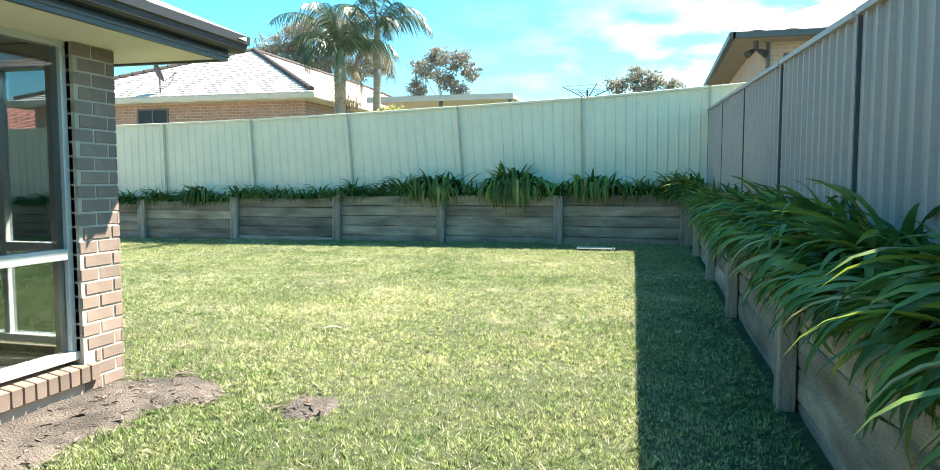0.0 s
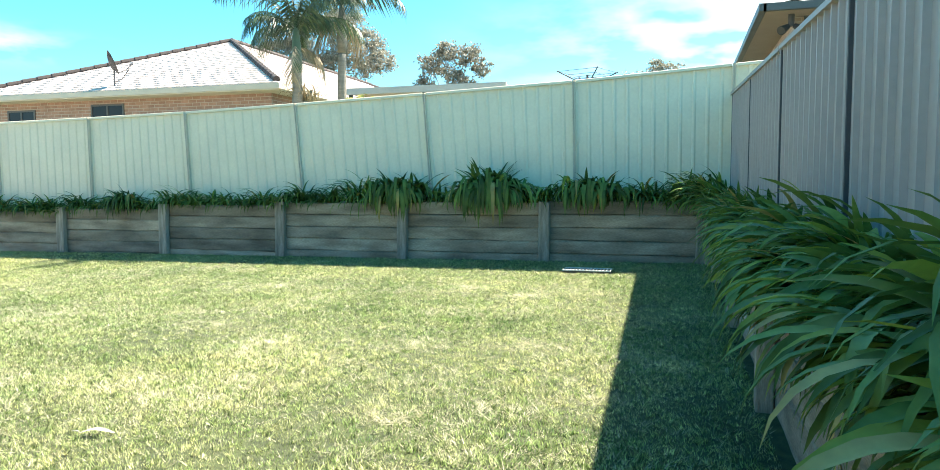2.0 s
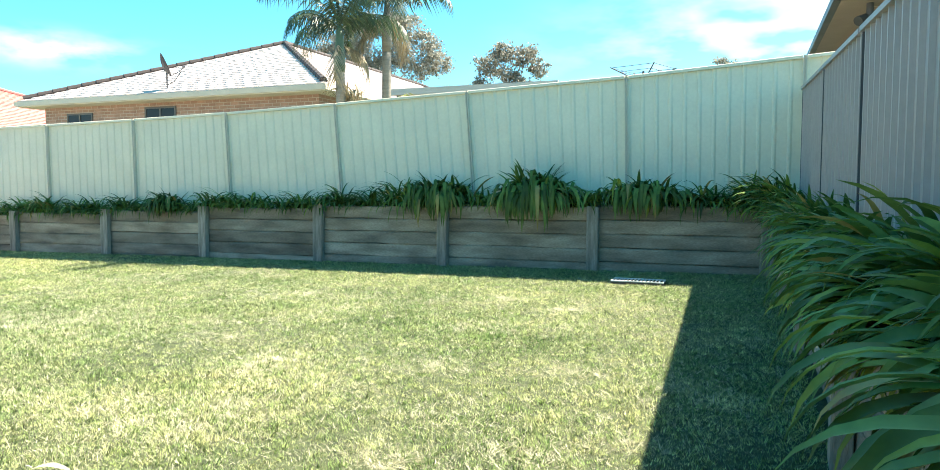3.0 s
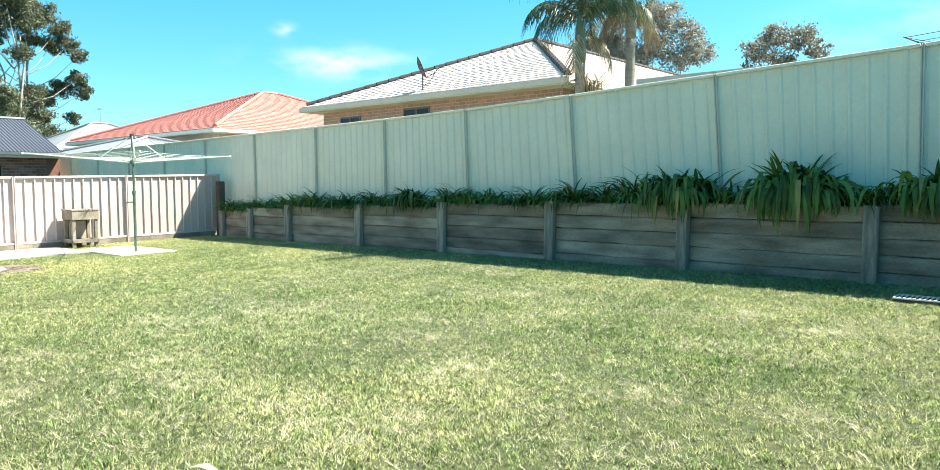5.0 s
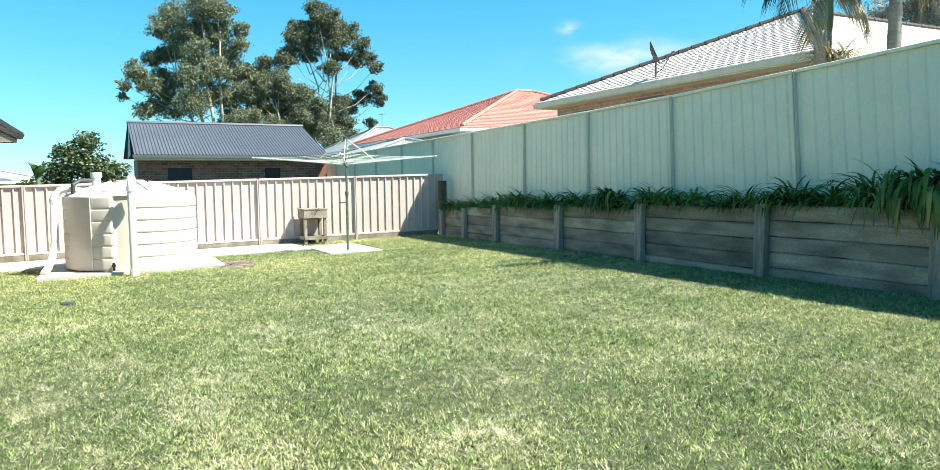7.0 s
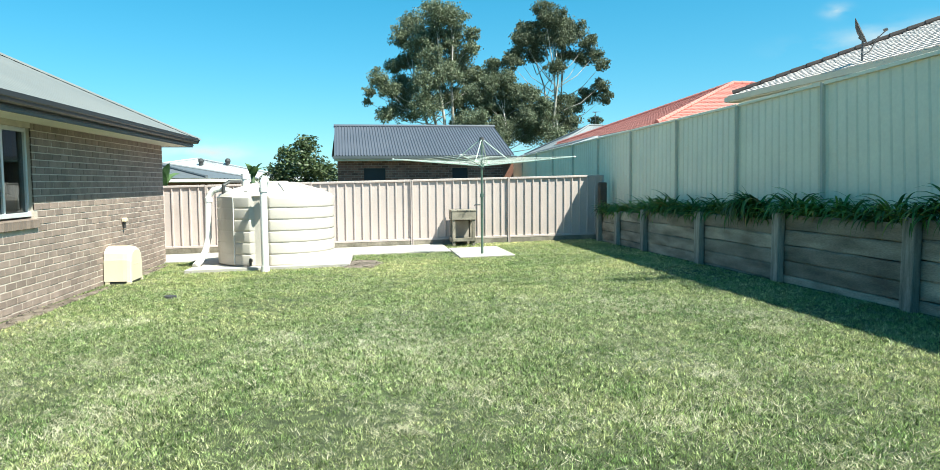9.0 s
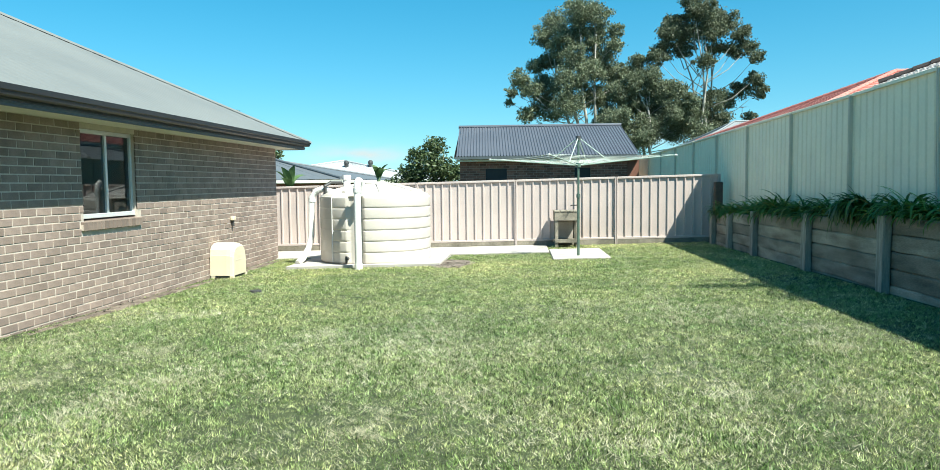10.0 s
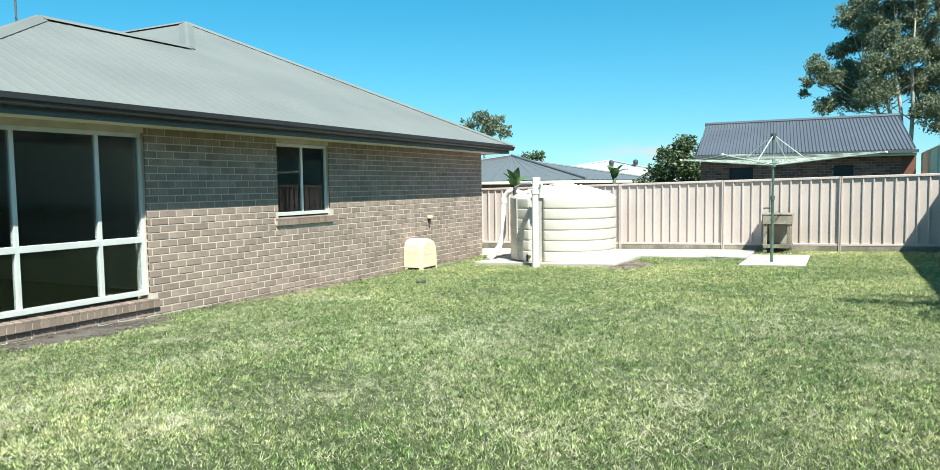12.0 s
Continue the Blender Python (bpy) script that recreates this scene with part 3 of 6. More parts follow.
def window(name, axis, at, span, mullions, transom=None, sill_name="window_sill", label=""):
    """A framed window set back in its opening, one pane per light."""
    a0, a1, z0, z1 = span
    w = part(name, new_bm(), M_FRAME, house, label)
    inner = 0.055

    def bar(bm, u0, u1, za, zb, d0, d1, edge=0.004):
        if axis == "x":
            box(bm, u0, u1, at - d1, at - d0, za, zb, bevel=edge)
        else:
            box(bm, at - d1, at - d0, u0, u1, za, zb, bevel=edge)

    bm = new_bm()
    bar(bm, a0, a1, z1 - 0.05, z1, inner, inner + 0.09)
    bar(bm, a0, a1, z0, z0 + 0.055, inner - 0.02, inner + 0.09)
    bar(bm, a0, a0 + 0.045, z0 + 0.055, z1 - 0.05, inner, inner + 0.09)
    bar(bm, a1 - 0.045, a1, z0 + 0.055, z1 - 0.05, inner, inner + 0.09)
    part("window_frame", bm, M_FRAME, w)
    us = [a0 + 0.045, *sorted(mullions), a1 - 0.045]
    zs = [z0 + 0.055] + ([transom] if transom else []) + [z1 - 0.05]
    for u in mullions:
        bm = new_bm()
        bar(bm, u - 0.025, u + 0.025, z0 + 0.055, z1 - 0.05, inner + 0.004, inner + 0.07)
        part("mullion", bm, M_FRAME, w)
    if transom:
        for u0, u1 in zip(us, us[1:]):
            bm = new_bm()
            bar(bm, u0 + (0.025 if u0 in mullions else 0), u1 - (0.025 if u1 in mullions else 0), transom - 0.035, transom + 0.035, inner - 0.004, inner + 0.075)
            part("transom", bm, M_FRAME, w)
    for u0, u1 in zip(us, us[1:]):
        for za, zb in zip(zs, zs[1:]):
            bm = new_bm()
            bar(bm, u0, u1, za, zb, inner + 0.03, inner + 0.036, 0.0)
            g = part("pane", bm, M_GLASS, w)
            g.visible_shadow = False
    return w


window("window_1", "x", HN, BIG, [-5.72, -4.78], 0.82, label="tall aluminium window with low transom")
window("window_2", "x", HN, SMALL, [-9.2], label="aluminium sliding window")
window("window_3", "y", HE, EAST, [1.6, 2.6], 0.81, label="tall aluminium window with low transom")


M_SILL = material("brown_sill_brick", (0.19, 0.145, 0.12), 0.9, vary=0.18, scale=5, fine=110, bump=0.4, obrand=0.16, depth=0.004)


def sill_course(axis, at, a0, a1, z, parent):
    """Bricks on edge, sloping out under a window."""
    n = max(1, round((a1 - a0) / 0.087))
    step = (a1 - a0) / n
    bm = new_bm()
    box(bm, -step / 2 + 0.005, step / 2 - 0.005, -0.10, 0.035, -0.105, 0.0, bevel=0.004)
    for v in bm.verts:
        v.co.z -= max(0.0, v.co.y + 0.1) * 0.16
    me = mesh_of("sill_brick", bm, M_SILL)
    for i in range(n):
        u = a0 + step * (i + 0.5)
        ob = new("sill_brick", me)
        ob.parent = parent
        off = Vector(house.location)
        if axis == "x":
            ob.location = Vector((u, at, z)) - off
        else:
            ob.location = Vector((at, u, z)) - off
            ob.rotation_euler = (0, 0, -math.pi / 2)
    bm = new_bm()
    if axis == "x":
        box(bm, a0, a1, at - 0.1, at + 0.024, z - 0.118, z - 0.05)
    else:
        box(bm, at - 0.1, at + 0.024, a0, a1, z - 0.118, z - 0.05)
    part("sill_mortar", bm, M_MORTAR, parent)


sill_course("x", HN, BIG[0] - 0.11, BIG[1] + 0.06, 0.115, house)
sill_course("x", HN, SMALL[0] - 0.06, SMALL[1] + 0.06, 0.985, house)
sill_course("y", HE, EAST[0] - 0.06, EAST[1] + 0.1, 0.10, house)


def rect_less(rects, hole):
    out = []
    for a0, a1, z0, z1 in rects:
        if a1 <= hole[0] or a0 >= hole[1] or z1 <= hole[2] or z0 >= hole[3]:
            out.append((a0, a1, z0, z1))
            continue
        if a0 < hole[0] - 0.02:
            out.append((a0, hole[0], z0, z1))
        if a1 > hole[1] + 0.02:
            out.append((hole[1], a1, z0, z1))
    return out


COURSE = 0.0905


def brick_rects(a0, a1, z0, z1, holes, long=0.252, joint=0.014):
    rects = []
    row = 0
    z = z0
    while z < z1 - 0.01:
        u = a0 - (long / 2 if row % 2 else 0)
        while u < a1 - 0.02:
            r = [(max(u, a0), min(u + long - joint, a1), z, min(z + COURSE - joint, z1))]
            for h in holes:
                r = rect_less(r, h)
            rects += [q for q in r if q[1] - q[0] > 0.03]
            u += long
        z += COURSE
        row += 1
    return rects


def lay_bricks(axis, at, rects, parent, near, mat, sign=1):
    """Bricks proud of the mortar; those in 'near' are pieces of their own, the rest one mesh."""
    shared = {}
    bm_verts, bm_faces = [], []
    off = Vector(parent.location)
    rg = random.Random(7)
    for a0, a1, z0, z1 in rects:
        pr = rg.uniform(-0.0025, 0.0025)
        if near(a0, z0):
            key = (round(a1 - a0, 3), round(z1 - z0, 3))
            if key not in shared:
                b = new_bm()
                box(b, 0, key[0], -0.03, 0, 0, key[1], bevel=0.003)
                shared[key] = mesh_of("brick", b, mat)
            ob = new("brick", shared[key])
            ob.parent = parent
            if axis == "x":
                ob.location = Vector((a0, at + pr, z0)) - off
            else:
                ob.location = Vector((at + pr, a1, z0)) - off
                ob.rotation_euler = (0, 0, -math.pi / 2)
        else:
            k = len(bm_verts)
            c = 0.003
            for d, e in ((-0.02, 0), (0.0 - c, 0), (0.0, c)):
                for u, z in ((a0 + e, z0 + e), (a1 - e, z0 + e), (a1 - e, z1 - e), (a0 + e, z1 - e)):
                    bm_verts.append((u, at + d + pr, z) if axis == "x" else (at + d + pr, u, z))
            for r in (0, 4):
                for j in range(4):
                    bm_faces.append((k + r + j, k + r + (j + 1) % 4, k + r + 4 + (j + 1) % 4, k + r + 4 + j))
            bm_faces.append((k + 8, k + 9, k + 10, k + 11))
    me = bpy.data.meshes.new("bricks")
    me.from_pydata(bm_verts, [], bm_faces)
    me.materials.append(mat)
    ob = part("brickwork", me, mat, parent)
    ob["kind"] = "stuff"
    return ob


# ---- neighbouring buildings ----
def tiled_slope(bm, eave_a, eave_b, head_a, head_b, course=0.33):
    """Rows of lapped tiles between an eave and a head line."""
    ea, eb, ha, hb = (Vector(p) for p in (eave_a, eave_b, head_a, head_b))
    rise = max((ha - ea).length, (hb - eb).length)
    n = max(2, int(rise / course))
    nrm = (eb - ea).cross(ha - ea).normalized()
    if nrm.z < 0:
        nrm = -nrm
    for i in range(n):
        f0, f1 = i / n, (i + 1) / n
        a0, b0, a1, b1 = ea.lerp(ha, f0), eb.lerp(hb, f0), ea.lerp(ha, f1), eb.lerp(hb, f1)
        length = (b0 - a0).length
        m = max(1, int(length / 0.3))
        wave = [0.0, 0.012, 0.0, 0.012]
        low, high = [], []
        for j in range(m * 2 + 1):
            f = j / (m * 2)
            low.append(bm.verts.new(a0.lerp(b0, f) + nrm * (0.02 + wave[j % 4])))
            high.append(bm.verts.new(a1.lerp(b1, f) + nrm * wave[j % 4] * 0.6))
        foot = [bm.verts.new(v.co - nrm * 0.04) for v in low]
        for j in range(m * 2):
            bm.faces.new((low[j], low[j + 1], high[j + 1], high[j]))
            bm.faces.new((foot[j], foot[j + 1], low[j + 1], low[j]))


def ridge_row(bm, a, b, r=0.11, step=0.4):
    a, b = Vector(a), Vector(b)
    n = max(1, int((b - a).length / step))
    pts, radii = [], []
    for i in range(n):
        pts += [a.lerp(b, i / n), a.lerp(b, (i + 0.96) / n)]
        radii += [r * 1.12, r * 0.94]
    path_tube(bm, pts, radii, 8)


def plain_window(parent, x0, x1, y, z0, z1, mull=True, axis="x"):
    w = part("window", new_bm(), M_DARKFRAME, parent)

    def bx(bm, a0, a1, d0, d1, za, zb):
        if axis == "x":
            box(bm, a0, a1, y + d0, y + d1, za, zb)
        else:
            box(bm, y - d1, y - d0, a0, a1, za, zb)
    bm = new_bm()
    bx(bm, x0, x1, -0.03, 0.02, z0, z0 + 0.05)
    bx(bm, x0, x1, -0.03, 0.02, z1 - 0.05, z1)
    for u in [x0, x1 - 0.05] + ([(x0 + x1) / 2 - 0.025] if mull else []):
        bx(bm, u, u + 0.05, -0.03, 0.02, z0 + 0.05, z1 - 0.05)
    part("window_frame", bm, M_DARKFRAME, w)
    bm = new_bm()
    bx(bm, x0 + 0.04, x1 - 0.04, -0.012, 0.0, z0 + 0.04, z1 - 0.04)
    part("pane", bm, M_DARKGLASS, w)


M_DARKFRAME = material("bronze_window_frame", (0.12, 0.115, 0.11), 0.5, vary=0.05)
M_DARKGLASS = material("dark_window_pane", (0.03, 0.035, 0.042), 0.18, vary=0.05, bump=0, spec=0.2)


def hip_house(name, label, x0, x1, y0, y1, wall_z0, eave_z, pitch, ridge, wall_mat, roof_mat, cap_mat, over=0.5, tiles=True, gutter_mat=None):
    """A box of walls under a hipped roof; ridge: its two ends (x, y)."""
    root = empty(name, label, "house", at=((x0 + x1) / 2, (y0 + y1) / 2, wall_z0))
    bm = new_bm()
    box(bm, x0, x1, y0, y1, wall_z0, eave_z - 0.02)
    part("wall", bm, wall_mat, root)
    (rx0, ry0), (rx1, ry1) = ridge
    E = [Vector((x0 - over, y0 - over, eave_z)), Vector((x1 + over, y0 - over, eave_z)), Vector((x1 + over, y1 + over, eave_z)), Vector((x0 - over, y1 + over, eave_z))]
    rz0 = eave_z + pitch
    P, Q = Vector((rx0, ry0, rz0)), Vector((rx1, ry1, rz0))
    along_y = abs(ry1 - ry0) > abs(rx1 - rx0)
    faces = [(E[0], E[1], P, P), (E[1], E[2], P, Q), (E[2], E[3], Q, Q), (E[3], E[0], Q, P)] if along_y else [(E[0], E[1], P, Q), (E[1], E[2], Q, Q), (E[2], E[3], Q, P), (E[3], E[0], P, P)]
    for a, b, c, d in faces:
        bm = new_bm()
        if tiles:
            tiled_slope(bm, a, b, c, d)
        else:
            n = max(4, int((b - a).length / 0.2))
            nrm = (b - a).cross(c - a).normalized()
            rib_sheet(bm, [(a.lerp(b, i / n), c.lerp(d, i / n)) for i in range(n + 1)], nrm if nrm.z > 0 else -nrm)
        part("roof", bm, roof_mat, root)
    hips = ((E[0], P), (E[1], P), (E[2], Q), (E[3], Q), (P, Q)) if along_y else ((E[0], P), (E[3], P), (E[1], Q), (E[2], Q), (P, Q))
    for a, b in hips:
        bm = new_bm()
        foot = a.lerp(b, 0.02 if (b - a).z > 0.1 else 0.0)
        ridge_row(bm, foot + Vector((0, 0, 0.04)), b + Vector((0, 0, 0.04)), 0.085 if tiles else 0.06)
        part("ridge_cap", bm, cap_mat, root)
    bm = new_bm()
    for a, b in zip(E, E[1:] + E[:1]):
        lap = 0.06 if abs(a.x - b.x) > 0.1 else -0.062
        xa, xb, ya, yb = min(a.x, b.x) - 0.06, max(a.x, b.x) + 0.06, min(a.y, b.y) - lap, max(a.y, b.y) + lap
        box(bm, xa, xb, ya, yb, eave_z - 0.15, eave_z - 0.02)
    part("gutter", bm, gutter_mat or M_SOFFIT, root)
    bm = new_bm()
    box(bm, E[0].x, E[1].x, E[0].y, E[2].y, eave_z - 0.17, eave_z - 0.15)
    part("soffit", bm, M_SOFFIT, root)
    return root


UP = 1.0
M_PALEROOF = material("far_pale_steel_roof", (0.42, 0.43, 0.43), 0.5, vary=0.06)
M_CREAMTRIM = material("cream_trim", (0.66, 0.58, 0.46), 0.6, vary=0.05)
M_BEIGE = material("beige_brick_wall", (0.47, 0.37, 0.30), 0.85, vary=0.1, scale=3, fine=60, bump=0.15)
M_TANSOFFIT = material("tan_soffit", (0.36, 0.31, 0.275), 0.8, vary=0.05)
coursed(M_BEIGE, (0.5, 0.44, 0.38))
white_house = hip_house("neighbour_house", "orange brick house with pale concrete tile hip roof", -19.6, -10.12, 18.95, 40.0, UP - 0.9, 3.79, 2.42, ((-15.1, 24.6), (-15.1, 35.4)), M_BRICKORANGE, M_TILEWHITE, M_TILERIDGE, gutter_mat=M_CREAMTRIM)
plain_window(white_house, -15.75, -14.65, 18.95, 2.4, 3.5)
plain_window(white_house, -18.7, -17.7, 18.95, 2.4, 3.42)
M_PATIO = material("pale_patio_steel", (0.55, 0.54, 0.5), 0.5, vary=0.05)
patio = empty("patio_roof", "flat pale steel patio roof beyond the fence", "patio roof", at=(-4, 20, UP))
bm = new_bm()
box(bm, -8.4, -4.2, 19.6, 22.4, 3.62, 3.70)
part("roof", bm, M_PATIO, patio)
bm = new_bm()
box(bm, -8.45, -4.15, 19.53, 19.6, 3.56, 3.72)
part("fascia", bm, M_PATIO, patio)
for x in (-8.3, -6.3, -4.3):
    bm = new_bm()
    box(bm, x, x + 0.09, 19.62, 19.71, -0.2, 3.62)
    part("post", bm, M_FASCIA, patio)
red_house = hip_house("red_roof_house", "cream house with orange-red tile hip roof", -41.0, -26.9, 19.3, 32.0, UP - 1.4, 3.5, 2.55, ((-33.5, 25.6), (-33.5, 26.5)), M_CREAMWALL, M_TILERED, M_TILERED)
far_a = hip_house("far_house", "distant house with pale grey steel roof", -54.0, -46.4, 20.2, 27.5, -0.6, 3.4, 1.9, ((-50.2, 23.5), (-50.2, 24.5)), M_CREAMWALL, M_FARROOF, M_FARROOF, tiles=False)
far_b = hip_house("far_house", "distant house with charcoal steel hip roof", -44.0, -31.5, -12.0, 1.1, -0.8, 1.62, 1.4, ((-38.5, -6.0), (-36.8, -4.6)), M_BRICKRED, M_DARKROOF, M_DARKROOF, tiles=False)
far_c = hip_house("far_house", "distant house with pale steel hip roof and roof vents", -64.0, -50.0, -12.0, 2.4, -0.8, 1.72, 1.45, ((-58, -5.4), (-54.5, -4.2)), M_CREAMWALL, M_PALEROOF, M_PALEROOF, tiles=False)
for dy in (-2.6, -0.8):
    bm = new_bm()
    tube(bm, (-52.8, dy - 1, 2.3), (-52.8, dy - 1, 2.95), 0.16, 0.16, 10)
    bmesh.ops.create_uvsphere(bm, u_segments=12, v_segments=6, radius=0.2, matrix=Matrix.Translation((-52.8, dy - 1, 2.97)))
    part("roof_vent", bm, M_DARK, far_c)

far_d = hip_house("far_house", "distant house with pale grey steel hip roof", -33.5, -27.0, 15.4, 20.0, -0.8, 2.45, 0.72, ((-31.3, 17.5), (-29.3, 17.5)), M_CREAMWALL, M_FARROOF, M_FARROOF, tiles=False)

# two-storey neighbour past the corner
nb = empty("two_storey_house", "cream two-storey house with dark gable eaves", "house", at=(5, 24, UP))
bm = new_bm()
box(bm, 2.0, 12.0, 18.4, 32.0, UP - 1.2, 4.60)
part("wall", bm, M_BEIGE, nb)
bm = new_bm()
box(bm, 1.40, 12.5, 17.75, 32.5, 4.565, 4.62)
part("soffit", bm, M_TANSOFFIT, nb)
bm = new_bm()
box(bm, 1.35, 12.6, 17.65, 17.75, 4.57, 4.71)
box(bm, 1.27, 1.40, 17.65, 32.6, 4.57, 4.71)
part("gutter", bm, M_FASCIA, nb)
bm = new_bm()
n = 60
rib_sheet(bm, [((1.30 + 11.4 * i / n, 17.65, 4.71), (min(max(1.30 + 11.4 * i / n, 5.8), 8.0), 22.3, 6.76)) for i in range(n + 1)], (0, -0.4, 0.9), height=0.03)
rib_sheet(bm, [((1.30, 17.65 + 15 * i / n, 4.71), (5.8, min(max(17.65 + 15 * i / n, 22.3), 28), 6.76)) for i in range(n + 1)], (-0.4, 0, 0.9), height=0.03)
part("roof", bm, M_FARROOF, nb)
plain_window(nb, 2.55, 4.0, 18.4, 3.06, 4.31)
flood = part("flood_light", new_bm(), M_DARK, nb, "black twin flood light under the eaves")
bm = new_bm()
tube(bm, (1.90, 18.1, 4.57), (1.90, 18.1, 4.34), 0.06)
part("base", bm, M_DARK, flood)
for s in (-1, 1):
    bm = new_bm()
    tube(bm, (1.90 + s * 0.06, 18.1, 4.34), (1.90 + s * 0.2, 17.95, 4.23), 0.05, 0.09)
    part("lamp_head", bm, M_DARK, flood)
bm = new_bm()
tube(bm, (2.2, 18.33, -0.2), (2.2, 18.33, 4.57), 0.045)
part("downpipe", bm, M_FASCIA, nb)

# brick shed with a steel roof beyond the low fence
shed = empty("shed", "red brick shed with slate-coloured corrugated steel roof", "shed", at=(-29.5, 10, -0.3))
bm = new_bm()
wall_with_holes(bm, "y", -27.6, -0.2, 6.95, 13.2, -0.5, 2.28, [(7.92, 8.72, 1.2, 1.93), (11.25, 11.85, 1.2, 1.93)])
box(bm, -31.4, -27.81, 6.95, 7.15, -0.5, 2.28)
box(bm, -31.4, -27.81, 13.0, 13.2, -0.5, 2.28)
part("wall", bm, material("brown_mortar", (0.36, 0.28, 0.24), 0.95, vary=0.12, scale=6, fine=140), shed)
rects = brick_rects(6.95, 13.2, -0.5, 2.28, [(7.92, 8.72, 1.2, 1.93), (11.25, 11.85, 1.2, 1.93)])
lay_bricks("y", -27.585, rects, shed, lambda a, z: False, M_BRICKRED)
bm = new_bm()
box(bm, -27.74, -27.72, 7.92, 8.72, 1.2, 1.93)
part("pane", bm, M_DARKGLASS, shed)
bm = new_bm()
box(bm, -27.74, -27.72, 11.25, 11.85, 1.2, 1.93)
part("pane", bm, M_DARKGLASS, shed)
bm = new_bm()
box(bm, -27.7, -27.6, 13.21, 13.62, -0.3, 2.25)
part("timber_panel", bm, M_TIMBERPANEL, shed, "red-brown timber end panel")
bm = new_bm()
n = 240
rib_sheet(bm, [((-27.2, 6.85 + 6.75 * i / n, 2.38), (-29.9, 6.75 + 6.5 * i / n, 3.66)) for i in range(n + 1)], (0.43, 0, 0.9), height=0.035)
part("roof", bm, M_ROOFSHED, shed)
bm = new_bm()
poly(bm, [(-29.9, 6.75, 3.66), (-32.4, 6.6, 2.38), (-32.4, 13.5, 2.38), (-29.9, 13.25, 3.66)])
poly(bm, [(-29.9, 6.78, 3.62), (-27.3, 6.75, 2.36), (-32.4, 6.75, 2.36)])
poly(bm, [(-29.9, 13.2, 3.62), (-27.3, 13.5, 2.36), (-32.4, 13.5, 2.36)])
part("roof", bm, M_ROOFSHED, shed)
bm = new_bm()
tube(bm, (-29.9, 6.72, 3.67), (-29.9, 13.28, 3.67), 0.07, 0.07, 8)
part("ridge_cap", bm, M_ROOFSHED, shed)
bm = new_bm()
box(bm, -27.22, -27.08, 6.8, 13.65, 2.27, 2.37)
part("gutter", bm, M_FASCIA, shed, "slate gutter along the shed eave")
bm = new_bm()
box(bm, -27.58, -27.225, 6.85, 13.6, 2.19, 2.265)
part("eave_lining", bm, M_SOFFIT, shed, "cream eave lining")


# ---- paving and bare earth ----
def paving(name, label, x0, x1, y0, y1, lift, joints=()):
    bm = new_bm()
    xs_, ys_ = [x0, *[j for j in joints if x0 < j < x1], x1], [y0, y1]
    for a, b in zip(xs_, xs_[1:]):
        slab_poly(bm, [(a + 0.003, y0, ground_z(a, y0) + lift), (b - 0.003, y0, ground_z(b, y0) + lift), (b - 0.003, y1, ground_z(b, y1) + lift), (a + 0.003, y1, ground_z(a, y1) + lift)], 0.12)
    bmesh.ops.bevel(bm, geom=list(bm.edges), offset=0.008, segments=1, affect="EDGES")
    return tagged(part(name, bm, M_CONCRETE), label, "concrete paving", kind="structure")


paving("pavement_path", "pale concrete path along the low fence", -17.2, -15.3, -4.0, 9.85, 0.035)
paving("pavement_tank", "pale concrete slab under the water tank", -15.29, -13.2, 4.95, 7.8, 0.06)
paving("pavement_hoist", "pale concrete pad round the clothes hoist", -16.0, -13.85, 9.87, 10.95, 0.03)


def earth_patch(outline_centre, rx, ry, label, seed, lift=0.02, mat=None):
    rg = random.Random(seed)
    cx, cy = outline_centre
    bm = new_bm()
    c = bm.verts.new((cx, cy, ground_z(cx, cy) + lift + 0.012))
    rings = []
    for f in (0.35, 0.7, 1.0):
        ring = []
        for i in range(28):
            a = 2 * math.pi * i / 28
            k = f * (0.75 + 0.3 * noise.noise((math.cos(a) * 1.7 + seed, math.sin(a) * 1.7, f * 0.3)) + 0.12 * rg.random())
            x, y = cx + rx * k * math.cos(a), cy + ry * k * math.sin(a)
            ring.append(bm.verts.new((x, y, ground_z(x, y) + lift * (1.0 if f < 1 else -0.4) + rg.uniform(0, 0.012))))
        rings.append(ring)
    for i in range(28):
        bm.faces.new((c, rings[0][i], rings[0][(i + 1) % 28]))
        for a, b in zip(rings, rings[1:]):
            bm.faces.new((a[i], b[i], b[(i + 1) % 28], a[(i + 1) % 28]))
    tagged(part("bare_earth", bm, mat or M_EARTH, smooth=True), label, "bare earth", kind="structure")
    EARTH.append((cx, cy, rx * 0.88, ry * 0.88))


EARTH = []
M_EARTH = material("dry_mulch", (0.085, 0.07, 0.06), 0.95, vary=0.4, scale=4, fine=70, bump=0.9, second=(0.165, 0.138, 0.12), depth=0.03)
earth_patch((-3.66, 2.9), 0.5, 1.5, "dry brown mulch beneath the tall window", 1)
earth_patch((-3.42, 3.85), 0.5, 0.42, "dry brown mulch beside the brick corner", 2)
earth_patch((-2.35, 3.75), 0.24, 0.28, "worn bare patch in the lawn", 3, 0.012)
earth_patch((-5.35, 4.28), 1.25, 0.42, "dry brown mulch under the front window", 4)
earth_patch((-13.55, 8.0), 0.95, 0.5, "dry pale mulch beside the tank slab", 5, mat=M_DIRT)
earth_patch((-9.5, 4.2), 3.2, 0.16, "pale bare edge of soil along the brick wall", 6, 0.01, mat=M_DIRT)
earth_patch((-13.6, 4.2), 1.8, 0.15, "pale bare edge of soil along the brick wall", 7, 0.01, mat=M_DIRT)
